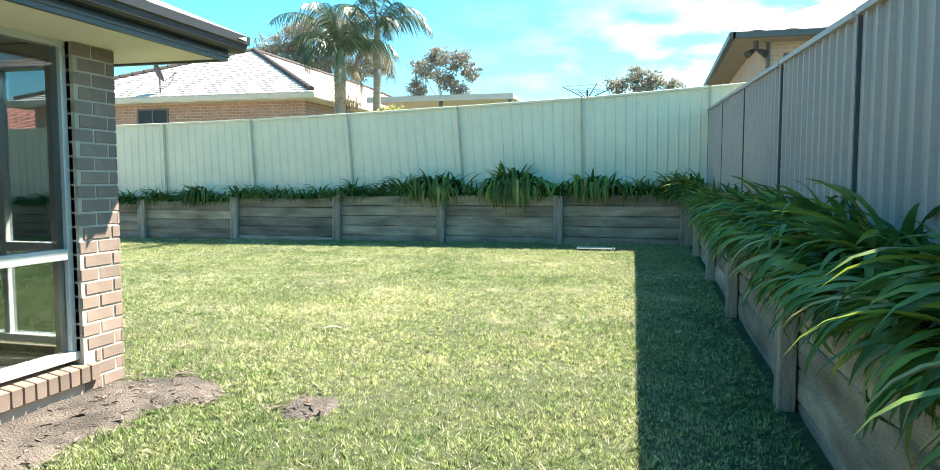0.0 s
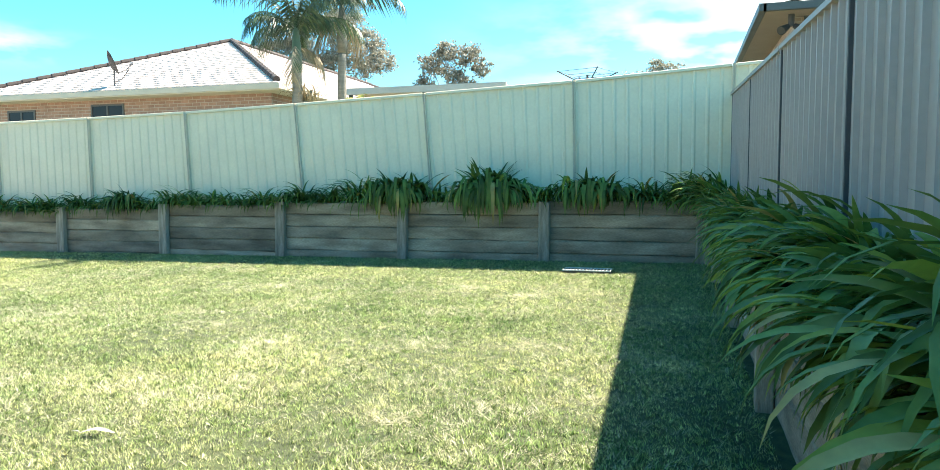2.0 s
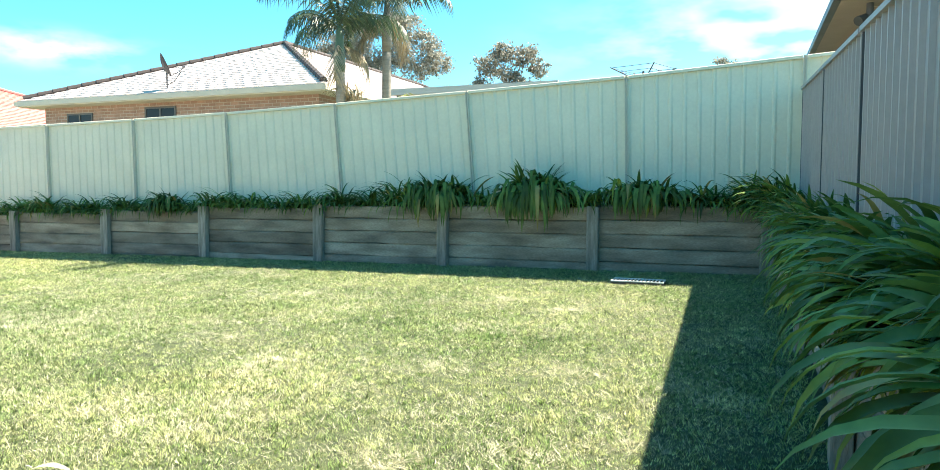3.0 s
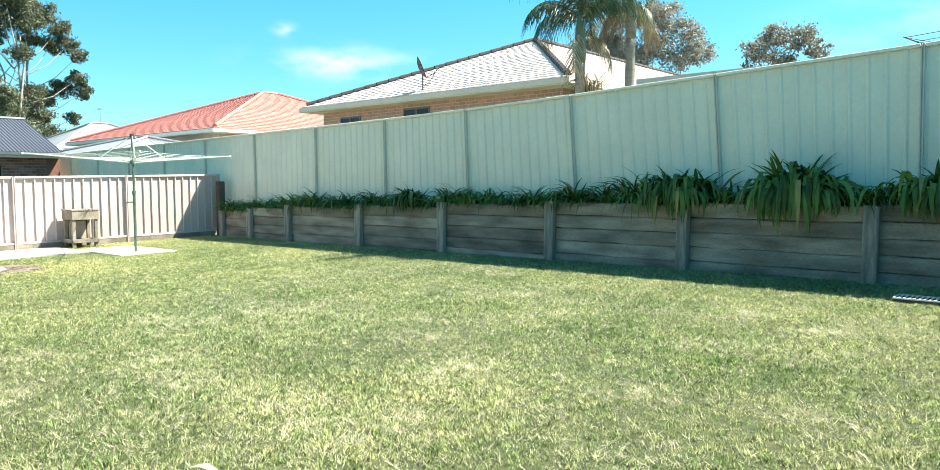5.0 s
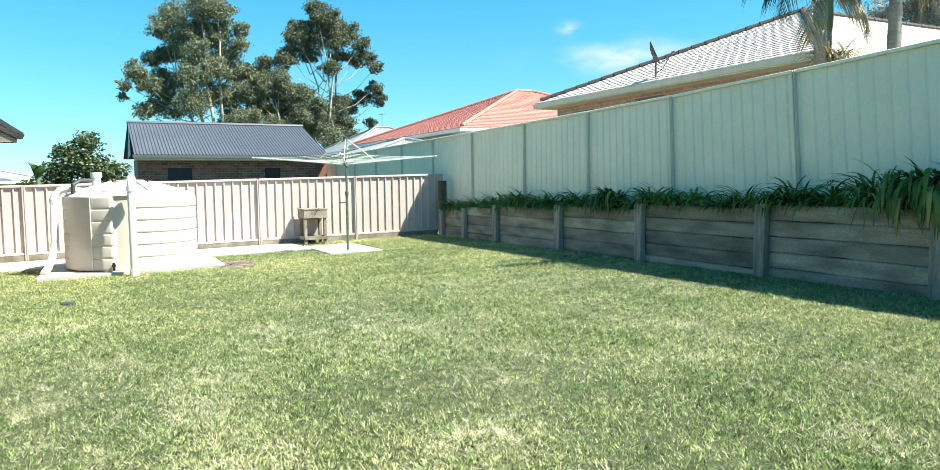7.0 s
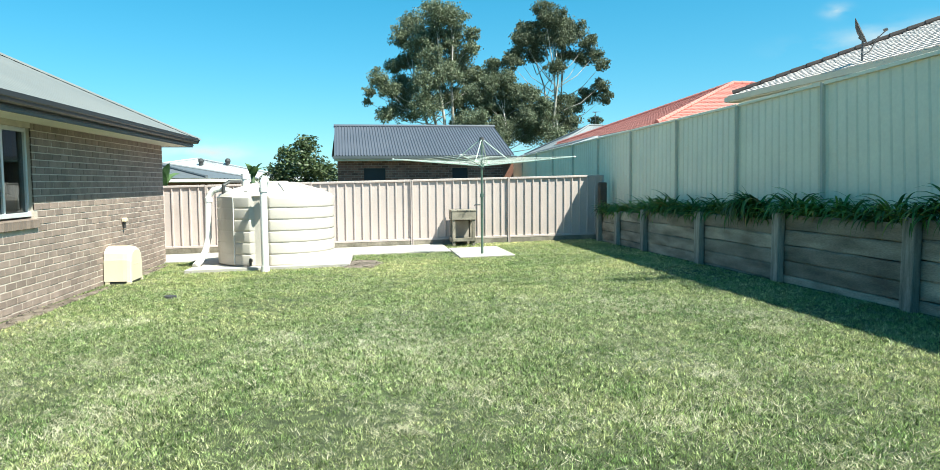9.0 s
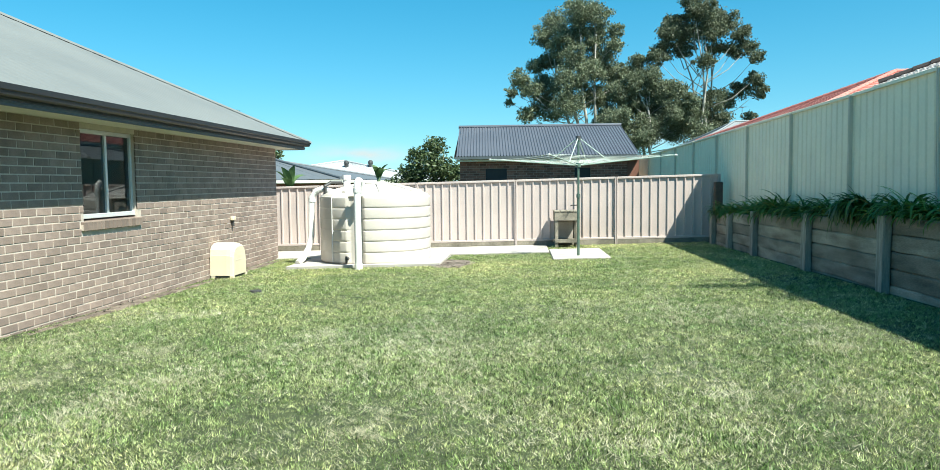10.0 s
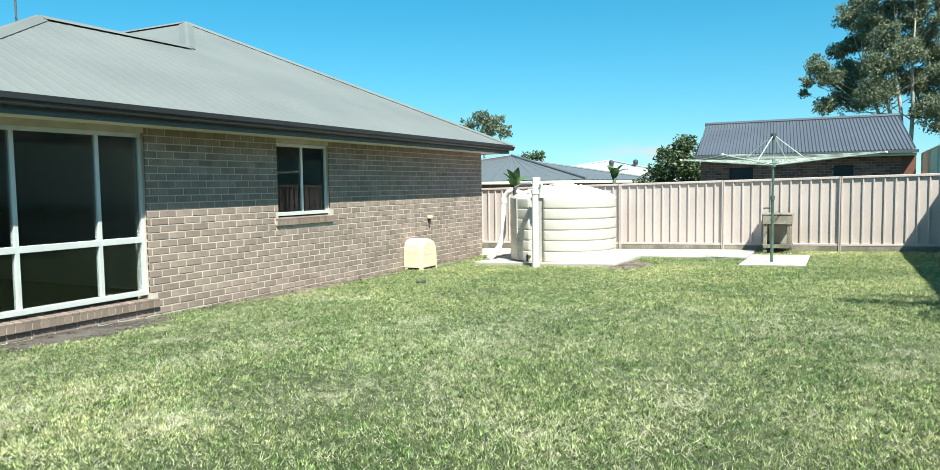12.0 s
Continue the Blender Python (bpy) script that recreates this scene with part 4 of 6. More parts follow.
rg = random.Random(9)
verts, faces = [], []
for cx, cy, rx, ry in EARTH:
    for _ in range(int(260 * rx * ry) + 25):
        a, r = rg.uniform(0, 6.28), math.sqrt(rg.random()) * 1.15
        x, y = cx + rx * r * math.cos(a), cy + ry * r * math.sin(a)
        if y < 4.05 and x < -3.97:
            continue
        z = ground_z(x, y) + 0.03
        L, b, tl = rg.uniform(0.012, 0.05), rg.uniform(0, 6.28), rg.uniform(-0.008, 0.012)
        dx, dy = math.cos(b) * L, math.sin(b) * L
        w = rg.uniform(0.12, 0.35)
        k = len(verts)
        verts += [(x - dx, y - dy, z - tl), (x + dy * w, y - dx * w, z + 0.006), (x + dx, y + dy, z + tl), (x - dy * w, y + dx * w, z - 0.002)]
        faces.append((k, k + 1, k + 2, k + 3))
me = bpy.data.meshes.new("bark_chips")
me.from_pydata(verts, [], faces)
me.materials.append(material("bark_chip", (0.085, 0.065, 0.052), 0.9, vary=0.2, island=0.65, second=(0.155, 0.125, 0.105)))
tagged(new("bark_chips", me), "scattered dry bark chips on bare earth", "bark mulch", kind="stuff")


# ---- water tank ----
def water_tank(cx, cy, r, z0):
    root = empty("water_tank", "cream ribbed plastic rainwater tank on a concrete slab", "water tank", at=(cx, cy, z0))
    bm = new_bm()
    prof = []
    zt, bands = 1.24, 6
    for i in range(bands):
        a, b = zt * i / bands, zt * (i + 1) / bands
        prof += [(r - 0.013, a + 0.003), (r - 0.004, a + 0.009), (r - 0.001, a + 0.035), (r, a + 0.09), (r, b - 0.09), (r - 0.001, b - 0.03), (r - 0.004, b - 0.008), (r - 0.013, b - 0.003)]
    body = len(prof)
    prof += [(r - 0.034, zt), (r - 0.042, zt + 0.03), (r - 0.12, zt + 0.07), (r * 0.55, zt + 0.17), (0.28, zt + 0.23)]
    seg = 180
    plain = [sum(deep for lo, hi, deep in ((-17, -2, 0.06), (-66, -38, 0.012), (100, 114, 0.012)) if lo <= (2 * k + 180) % 360 - 180 <= hi) for k in range(seg)]
    rings = [[bm.verts.new((cx + min(q, r - plain[k] if plain[k] and i < body else q) * math.cos(2 * math.pi * k / seg), cy + min(q, r - plain[k] if plain[k] and i < body else q) * math.sin(2 * math.pi * k / seg), z0 + z)) for k in range(seg)] for i, (q, z) in enumerate(prof)]
    for a, b in zip(rings, rings[1:]):
        for k in range(seg):
            bm.faces.new((a[k], a[(k + 1) % seg], b[(k + 1) % seg], b[k]))
    bm.faces.new(rings[0][::-1])
    bm.faces.new(rings[-1])
    part("body", bm, M_TANK, root, smooth=True)
    for k in range(8):
        a = 2 * math.pi * (k + 0.4) / 8
        bm = new_bm()
        d = Vector((math.cos(a), math.sin(a), 0))
        n = Vector((-d.y, d.x, 0)) * 0.045
        c = Vector((cx, cy, z0))
        for q in (((0.34, 1.478), (r - 0.15, 1.312)),):
            (ra, za), (rb, zb) = q
            p = [c + d * ra + n * 0.7 + Vector((0, 0, za - 0.02)), c + d * ra - n * 0.7 + Vector((0, 0, za - 0.02)), c + d * rb - n + Vector((0, 0, zb - 0.015)), c + d * rb + n + Vector((0, 0, zb - 0.015))]
            top = [v * 1.0 + Vector((0, 0, 0.045)) - (n * 0.25 if i in (0, 3) else -n * 0.25) for i, v in enumerate(p)]
            vb, vt = [bm.verts.new(v) for v in p], [bm.verts.new(v) for v in top]
            bm.faces.new(vt)
            for i in range(4):
                bm.faces.new((vb[i], vb[(i + 1) % 4], vt[(i + 1) % 4], vt[i]))
        part("roof_rib", bm, M_TANK, root)
    bm = new_bm()
    tube(bm, (cx, cy, z0 + 1.455), (cx, cy, z0 + 1.50), 0.27, 0.27, 24)
    tube(bm, (cx, cy, z0 + 1.501), (cx, cy, z0 + 1.52), 0.24, 0.22, 24)
    part("lid", bm, M_TANK, root, "round access lid")
    a = math.radians(-36)
    bm = new_bm()
    px, py = cx + (r + 0.014) * math.cos(a), cy + (r + 0.014) * math.sin(a)
    path_tube(bm, [(px, py, z0 + 0.02), (px, py, z0 + 1.22), (cx + (r - 0.1) * math.cos(a), cy + (r - 0.1) * math.sin(a), z0 + 1.33)], 0.009, 6)
    part("level_tube", bm, M_PVC, root, "thin clear level tube")
    bm = new_bm()
    tube(bm, (cx + r * 0.80, cy - 0.33, z0 + 0.10), (cx + r * 1.05, cy - 0.33, z0 + 0.10), 0.03)
    tube(bm, (cx + r * 1.04, cy - 0.33, z0 + 0.02), (cx + r * 1.04, cy - 0.33, z0 + 0.15), 0.022)
    part("outlet_tap", bm, M_DARK, root, "dark outlet tap")
    return root


TANK_Z = ground_z(-14.4, 6.4) + 0.065
water_tank(-14.43, 6.39, 1.085, TANK_Z)


def pipe_run(name, label, pts, r, mat, collars=()):
    root = empty(name, label, "pipe", at=pts[0])
    bm = new_bm()
    path_tube(bm, pts, r, 14)
    part("tube", bm, mat, root, smooth=True)
    for a, b in collars:
        bm = new_bm()
        tube(bm, a, b, r * 1.18, r * 1.18, 16)
        part("collar", bm, mat, root)
    return root


gz = ground_z(-12.95, 6.38)
pipe_run("overflow_pipe", "white plastic pipe bending over the tank top", [(-12.98, 6.36, gz - 0.05), (-12.98, 6.36, 1.34), (-13.0, 6.365, 1.42), (-13.06, 6.37, 1.455), (-13.14, 6.38, 1.44), (-13.2, 6.385, 1.37), (-13.22, 6.39, 1.17)], 0.062, M_PVC, [((-12.98, 6.36, 1.24), (-12.98, 6.36, 1.32)), ((-12.98, 6.36, gz), (-12.98, 6.36, gz + 0.1))])
pipe_run("inlet_pipe", "white plastic pipe curving down beside the tank", [(-14.05, 5.62, 1.24), (-14.1, 5.45, 1.30), (-14.12, 5.3, 1.27), (-14.12, 5.2, 1.15), (-14.1, 5.18, 0.4), (-14.02, 5.14, 0.15), (-13.85, 5.08, -0.02), (-13.7, 5.02, -0.1)], 0.06, M_PVC, [((-14.12, 5.2, 1.05), (-14.12, 5.2, 1.13))])
pipe_run("strainer_pipe", "white plastic inlet pipe standing on the tank", [(-14.3, 5.85, 1.2), (-14.3, 5.85, 1.56)], 0.075, M_PVC, [((-14.3, 5.85, 1.48), (-14.3, 5.85, 1.57))])
bm = new_bm()
path_tube(bm, [(-14.0, 5.5, 1.18), (-14.0, 5.5, 1.36), (-14.08, 5.6, 1.43), (-14.2, 5.78, 1.43)], 0.035, 10)
part("elbow", bm, M_DARK, bpy.data.objects["strainer_pipe"], "dark hose elbow")


# ---- rotary clothes hoist ----
def clothes_hoist(cx, cy, z0):
    root = empty("clothes_hoist", "green rotary clothes hoist with pale wire lines", "clothes hoist", at=(cx, cy, z0))
    bm = new_bm()
    tube(bm, (cx, cy, z0 - 0.05), (cx, cy, z0 + 1.15), 0.027, 0.027, 14)
    part("lower_pole", bm, M_GALV, root)
    bm = new_bm()
    tube(bm, (cx, cy, z0 + 1.15), (cx, cy, z0 + 2.28), 0.021, 0.021, 14)
    part("upper_pole", bm, M_GALV, root)
    for z, rr in ((1.13, 0.042), (1.72, 0.055), (2.24, 0.05)):
        bm = new_bm()
        tube(bm, (cx, cy, z0 + z), (cx, cy, z0 + z + 0.07), rr, rr * 0.85, 14)
        part("hub" if z > 1.5 else "collar", bm, M_DARK if z > 2 else M_GALV, root)
    crank = part("crank", new_bm(), M_DARK, root)
    bm = new_bm()
    path_tube(bm, [(cx, cy - 0.03, z0 + 0.98), (cx, cy - 0.13, z0 + 0.98), (cx, cy - 0.15, z0 + 0.96)], 0.012, 8)
    part("crank_handle", bm, M_DARK, crank)
    tips = []
    for k in range(4):
        a = math.radians(-20 + 90 * k)
        d = Vector((math.cos(a), math.sin(a), 0))
        c = Vector((cx, cy, z0))
        tip = c + d * 1.82 + Vector((0, 0, 1.90))
        tips.append((c, d))
        bm = new_bm()
        tube(bm, c + d * 0.03 + Vector((0, 0, 1.75)), tip, 0.012, 0.010, 10)
        arm = part("arm", bm, M_HOISTARM, root)
        bm = new_bm()
        tube(bm, c + Vector((0, 0, 2.26)) + d * 0.03, c + d * 0.62 + Vector((0, 0, 1.80)), 0.010, 0.010, 8)
        part("stay", bm, M_HOISTARM, arm)
        bm = new_bm()
        tube(bm, tip, tip + d * 0.03, 0.02, 0.018, 10)
        part("end_cap", bm, M_PVC, arm)
    for j in range(7):
        f = 0.42 + 0.225 * j
        for k in range(4):
            bm = new_bm()
            pts = []
            (c, d0), (_, d1) = tips[k], tips[(k + 1) % 4]
            z = 1.75 + 0.15 * f / 1.82 + 0.012
            for s in range(5):
                q = d0.lerp(d1, s / 4)
                pts.append(c + q * f + Vector((0, 0, z - 0.02 * math.sin(math.pi * s / 4) * f)))
            path_tube(bm, pts, 0.0032, 4)
            part("line", bm, M_LINE, root)
    return root


clothes_hoist(-14.37, 10.376, ground_z(-14.37, 10.37) + 0.025)

# ---- timber stand by the fence ----
def timber_stand(x0, x1, y0, y1, z0):
    root = empty("timber_stand", "old grey timber stand with a boxed top beside the fence", "timber stand", at=((x0 + x1) / 2, (y0 + y1) / 2, z0))
    rg = random.Random(3)
    H = 0.82
    for x in (x0, x1 - 0.07):
        for y in (y0, y1 - 0.07):
            bm = new_bm()
            box(bm, x, x + 0.07, y, y + 0.07, z0, z0 + H - 0.03, bevel=0.005)
            part("leg", bm, M_OLDWOOD, root)
    n = 4
    for i in range(n):
        bm = new_bm()
        a = y0 - 0.03 + (y1 - y0 + 0.06) * i / n
        box(bm, x0 - 0.03, x1 + 0.035, a + 0.004, a + (y1 - y0 + 0.06) / n - 0.004, z0 + H - 0.029, z0 + H + rg.uniform(0, 0.006), bevel=0.004)
        part("top_board", bm, M_OLDWOOD, root)
    for nm, q in (("front_apron", (x1 + 0.001, x1 + 0.024, y0 - 0.01, y1 + 0.01, H - 0.22, H - 0.032)), ("back_panel", (x0 - 0.02, x0 - 0.001, y0, y1, 0.12, H - 0.032)), ("front_rail", (x1 + 0.001, x1 + 0.024, y0, y1, 0.10, 0.18)), ("shelf", (x0, x1, y0 + 0.071, y1 - 0.071, 0.14, 0.165)), ("side_apron", (x0, x1, y0 - 0.023, y0 - 0.001, H - 0.22, H - 0.032)), ("side_apron", (x0, x1, y1 + 0.001, y1 + 0.023, H - 0.22, H - 0.032)), ("side_rail", (x0, x1, y0 - 0.023, y0 - 0.001, 0.10, 0.18)), ("side_rail", (x0, x1, y1 + 0.001, y1 + 0.023, 0.10, 0.18))):
        bm = new_bm()
        box(bm, q[0], q[1], q[2], q[3], z0 + q[4], z0 + q[5], bevel=0.003)
        part(nm, bm, M_OLDWOOD, root)
    bm = new_bm()
    box(bm, x0 + 0.08, x0 + 0.10, y0 + 0.08, y1 - 0.10, z0 + 0.17, z0 + 0.56, bevel=0.003)
    part("inner_panel", bm, material("pale_board", (0.36, 0.31, 0.26), 0.85, vary=0.2), root, "paler inner board")
    return root


timber_stand(-17.13, -16.63, 10.03, 10.56, ground_z(-16.6, 9.5) + 0.03)

# ---- plastic cover against the wall ----
cover = empty("plastic_cover", "cream plastic dome-topped equipment cover against the brick wall", "equipment cover", at=(-12.28, 4.3, -0.18))
bm = new_bm()
W, D_, H_ = 0.60, 0.40, 0.54
prof = [(-W / 2, 0.0), (-W / 2 + 0.012, H_ * 0.62)]
for i in range(9):
    a = math.pi - math.pi * i / 8
    prof.append(((W / 2 - 0.02) * math.copysign(abs(math.cos(a)) ** 0.85, math.cos(a)), H_ * 0.62 + H_ * 0.38 * abs(math.sin(a)) ** 0.7))
prof += [(W / 2 - 0.012, H_ * 0.62), (W / 2, 0.0)]
rings = []
for y, s in ((0.0, 1.0), (D_ - 0.12, 1.0), (D_ - 0.06, 0.98), (D_ - 0.02, 0.94), (D_, 0.88)):
    rings.append([bm.verts.new((-12.28 + u * s, HN + 0.012 + y, ground_z(-12.3, 4.2) + 0.055 + z * s)) for u, z in prof])
for a, b in zip(rings, rings[1:]):
    for k in range(len(prof) - 1):
        bm.faces.new((a[k], a[k + 1], b[k + 1], b[k]))
bm.faces.new(rings[-1])
bm.faces.new(rings[0][::-1])
part("shell", bm, M_CREAMPLASTIC, cover, smooth=False)
gz = ground_z(-12.3, 4.2)
bm = new_bm()
box(bm, -12.56, -12.0, HN + 0.02, HN + 0.39, gz - 0.05, gz + 0.05)
part("plinth", bm, M_DARK, cover, "dark recessed base")
for x, y in ((-12.575, HN + 0.34), (-12.045, HN + 0.34), (-12.045, HN + 0.02)):
    bm = new_bm()
    box(bm, x, x + 0.06, y, y + 0.07, gz - 0.02, gz + 0.056, bevel=0.006)
    part("foot", bm, M_CREAMPLASTIC, cover)
bm = new_bm()
box(bm, -12.42, -12.12, HN + D_ + 0.008, HN + D_ + 0.014, gz + 0.30, gz + 0.31)
part("moulding_line", bm, M_CREAMPLASTIC, cover)

tap = empty("wall_vent", "small cream wall vent with a dark stub pipe", "wall vent", at=(-12.96, HN, 0.79))
bm = new_bm()
box(bm, -13.02, -12.9, HN + 0.002, HN + 0.07, 0.76, 0.83, bevel=0.012)
part("cap", bm, M_CREAMPLASTIC, tap)
bm = new_bm()
tube(bm, (-12.96, HN + 0.035, 0.66), (-12.96, HN + 0.035, 0.76), 0.022)
part("stub", bm, M_DARK, tap)

# ---- drain grate in the lawn ----
grate = empty("drain_grate", "pale slotted drain grate set in the lawn", "drain grate", at=(-1.30, 12.44, ground_z(-1.4, 12.5)))
gz = ground_z(-1.4, 12.5) + 0.045
bm = new_bm()
for q in ((-1.62, -0.98, 12.30, 12.312), (-1.62, -0.98, 12.588, 12.60), (-1.62, -1.608, 12.312, 12.588), (-0.992, -0.98, 12.312, 12.588)):
    box(bm, *q, gz - 0.014, gz)
part("rim", bm, M_PVC, grate)
bm = new_bm()
for q in ((-1.62, -0.98, 12.30, 12.312), (-1.62, -0.98, 12.588, 12.60), (-1.62, -1.608, 12.312, 12.588), (-0.992, -0.98, 12.312, 12.588)):
    box(bm, *q, gz - 0.15, gz - 0.016)
box(bm, -1.608, -0.992, 12.312, 12.588, gz - 0.15, gz - 0.14)
part("well", bm, M_DARK, grate, "dark drain opening")
bm = new_bm()
box(bm, 0, 0.016, -0.018, 0.258, -0.012, 0, bevel=0.002)
bar_me = mesh_of("bar", bm, M_PVC)
for i in range(13):
    ob = new("bar", bar_me)
    ob.parent = grate
    ob.location = Vector((-1.580 + i * 0.0445, 12.33, gz - 0.001)) - Vector(grate.location)

lid = empty("valve_lid", "small black irrigation valve lid in the lawn", "valve lid", at=(-10.18, 5.52, ground_z(-10.18, 5.52)))
bm = new_bm()
tube(bm, (-10.18, 5.52, ground_z(-10.18, 5.52) - 0.02), (-10.18, 5.52, ground_z(-10.18, 5.52) + 0.035), 0.09, 0.08, 16)
part("cap", bm, M_DARK, lid)
stump = empty("corner_post", "short dark weathered timber post at the fence corner", "timber post", at=(-17.02, 13.72, 0))
bm = new_bm()
box(bm, -17.12, -16.95, 13.64, 13.81, -0.3, 1.36, bevel=0.015)
part("trunk", bm, material("dark_old_timber", (0.10, 0.075, 0.06), 0.9, vary=0.3, bump=0.4), stump)


# ---- fallen leaves on the lawn ----
def fallen_leaf(x, y, turn, size, mat, label):
    """A dry curled leaf lying on the grass."""
    root = empty("fallen_leaf", label, "fallen leaf", at=(x, y, ground_z(x, y) + 0.02))
    n = 9
    bm = new_bm()
    rows = []
    for i in range(n):
        f = i / (n - 1)
        w = size * 0.13 * math.sin(math.pi * (0.08 + 0.86 * f)) ** 0.8
        rows.append([bm.verts.new(((f - 0.5) * size, side * w + 0.04 * size * math.sin(5 * f), 0.014 * math.sin(math.pi * f) + abs(side) * w * 0.35)) for side in (-1, -0.4, 0.4, 1)])
    for a, b in zip(rows, rows[1:]):
        for k in range(3):
            bm.faces.new((a[k], a[k + 1], b[k + 1], b[k]))
    bmesh.ops.solidify(bm, geom=list(bm.faces), thickness=0.003)
    ob = part("blade", mesh_of("blade", bm, mat, True), mat)
    ob.parent = root
    bm = new_bm()
    path_tube(bm, [(-0.5 * size, 0, 0.01), (-0.62 * size, 0.01, 0.012), (-0.75 * size, 0.03, 0.005)], 0.004, 6)
    ob = part("stalk", mesh_of("stalk", bm, mat), mat)
    ob.parent = root
    root.rotation_euler = (0, 0, turn)


fallen_leaf(-3.12, 5.74, 0.35, 0.19, material("bleached_leaf", (0.62, 0.60, 0.50), 0.7, vary=0.12), "bleached dry leaf lying on the lawn")
fallen_leaf(-3.5, 4.14, 0.6, 0.22, material("grey_dry_leaf", (0.24, 0.21, 0.18), 0.8, vary=0.2), "curled grey dry leaf on the lawn by the mulch")


# ---- roof fittings ----
def satellite_dish(x, y, z, parent_label):
    root = empty("satellite_dish", parent_label, "satellite dish", at=(x, y, z))
    bm = new_bm()
    path_tube(bm, [(x, y, z - 0.05), (x, y, z + 0.42), (x - 0.06, y - 0.05, z + 0.5)], 0.022, 8)
    part("mast", bm, M_DISH, root)
    bm = new_bm()
    aim = Vector((0.62, 0.68, 0.40)).normalized()
    q = aim.to_track_quat("Z", "Y").to_matrix().to_4x4()
    m = Matrix.Translation((x - 0.08, y - 0.08, z + 0.58)) @ q
    rings = [[bm.verts.new(m @ Vector((rr * 0.29 * math.cos(2 * math.pi * k / 28), rr * 0.33 * math.sin(2 * math.pi * k / 28), 0.10 * rr * rr))) for k in range(28)] for rr in (0.05, 0.4, 0.7, 1.0)]
    for a, b in zip(rings, rings[1:]):
        for k in range(28):
            bm.faces.new((a[k], a[(k + 1) % 28], b[(k + 1) % 28], b[k]))
    bm.faces.new(rings[0])
    bmesh.ops.solidify(bm, geom=list(bm.faces), thickness=0.008)
    part("dish", bm, M_DISH, root, smooth=True)
    bm = new_bm()
    e = m @ Vector((0, -0.2, 0.55))
    path_tube(bm, [m @ Vector((0, -0.31, 0.08)), m @ Vector((0, -0.29, 0.3)), e], 0.012, 6)
    part("feed_arm", bm, M_DISH, root)
    bm = new_bm()
    tube(bm, e, e + aim * -0.09, 0.03, 0.04, 10)
    part("receiver", bm, M_DISH, root)
    bm = new_bm()
    path_tube(bm, [(x, y, z + 0.08), (x + 0.25, y, z + 0.16), (x + 0.5, y, z + 0.42)], 0.012, 6)
    part("brace", bm, M_DISH, root)


satellite_dish(-14.85, 18.85, 3.98, "grey satellite dish on the pale tiled roof")


def antenna(x, y, z, h, label):
    root = empty("tv_antenna", label, "antenna", at=(x, y, z))
    bm = new_bm()
    tube(bm, (x, y, z - 0.1), (x, y, z + h), 0.015, 0.015, 8)
    part("mast", bm, M_DISH, root)
    bm = new_bm()
    tube(bm, (x - 0.35, y, z + h - 0.05), (x + 0.35, y, z + h - 0.05), 0.010, 0.010, 6)
    boom = part("boom", bm, M_DISH, root)
    for i in range(6):
        bm = new_bm()
        u = x - 0.32 + 0.128 * i
        w = 0.14 + 0.03 * i
        tube(bm, (u, y - w, z + h - 0.035), (u, y + w, z + h - 0.035), 0.005, 0.005, 5)
        part("element", bm, M_DISH, boom)


antenna(-6.6, 1.2, 3.78, 0.45, "grey tv antenna on the steel roof")
antenna(-50.2, 24.0, 5.3, 1.0, "thin tv antenna on a distant roof")
line_rig = empty("clothes_line", "thin dark rotary clothes line beyond the fence", "clothes hoist", at=(-1.9, 17, 0.1))
bm = new_bm()
tube(bm, (-1.9, 17, 0.0), (-1.9, 17, 3.42), 0.022, 0.022, 8)
part("pole", bm, M_DARK, line_rig)
for k in range(4):
    a = math.radians(25 + 90 * k)
    d = Vector((math.cos(a), math.sin(a), 0))
    bm = new_bm()
    tube(bm, Vector((-1.9, 17, 3.2)), Vector((-1.9, 17, 3.48)) + d * 0.62, 0.012, 0.01, 8)
    arm = part("arm", bm, M_DARK, line_rig)
for f in (0.3, 0.45, 0.6):
    for k in range(4):
        a0, a1 = math.radians(25 + 90 * k), math.radians(115 + 90 * k)
        z = 3.2 + 0.28 * f / 0.62
        bm = new_bm()
        tube(bm, (-1.9 + f * math.cos(a0), 17 + f * math.sin(a0), z), (-1.9 + f * math.cos(a1), 17 + f * math.sin(a1), z), 0.005, 0.005, 5)
        part("line", bm, M_DARK, line_rig)


# ---- strap-leaved plants ----
def leaf_strip(length, width, lift, droop, rg, n=7, twist=0.0):
    """Points of one arching leaf in its own x-z plane: rows of (left, keel, right)."""
    rows = []
    x = z = 0.0
    ang = lift
    for i in range(n + 1):
        f = i / n
        w = width * (0.45 + 0.55 * min(1, f * 3.2)) * (1 - max(0, (f - 0.55) / 0.45) ** 1.6) * 0.5
        tw = twist * f
        rows.append([(x - math.sin(ang) * w * 0.25, w * math.cos(tw), z + w * 0.3 + w * math.sin(tw)), (x, 0, z), (x - math.sin(ang) * w * 0.25, -w * math.cos(tw), z + w * 0.3 - w * math.sin(tw))])
        step = length / n
        x += math.cos(ang) * step
        z += math.sin(ang) * step
        ang -= droop * (0.75 + 0.5 * f) / n
    return rows


def add_strip(verts, faces, rows, m):
    k = len(verts)
    for r in rows:
        verts.extend((m @ Vector(p))[:] for p in r)
    for i in range(len(rows) - 1):
        a, b = k + 3 * i, k + 3 * (i + 1)
        faces.append((a, a + 1, b + 1, b))
        faces.append((a + 1, a + 2, b + 2, b + 1))


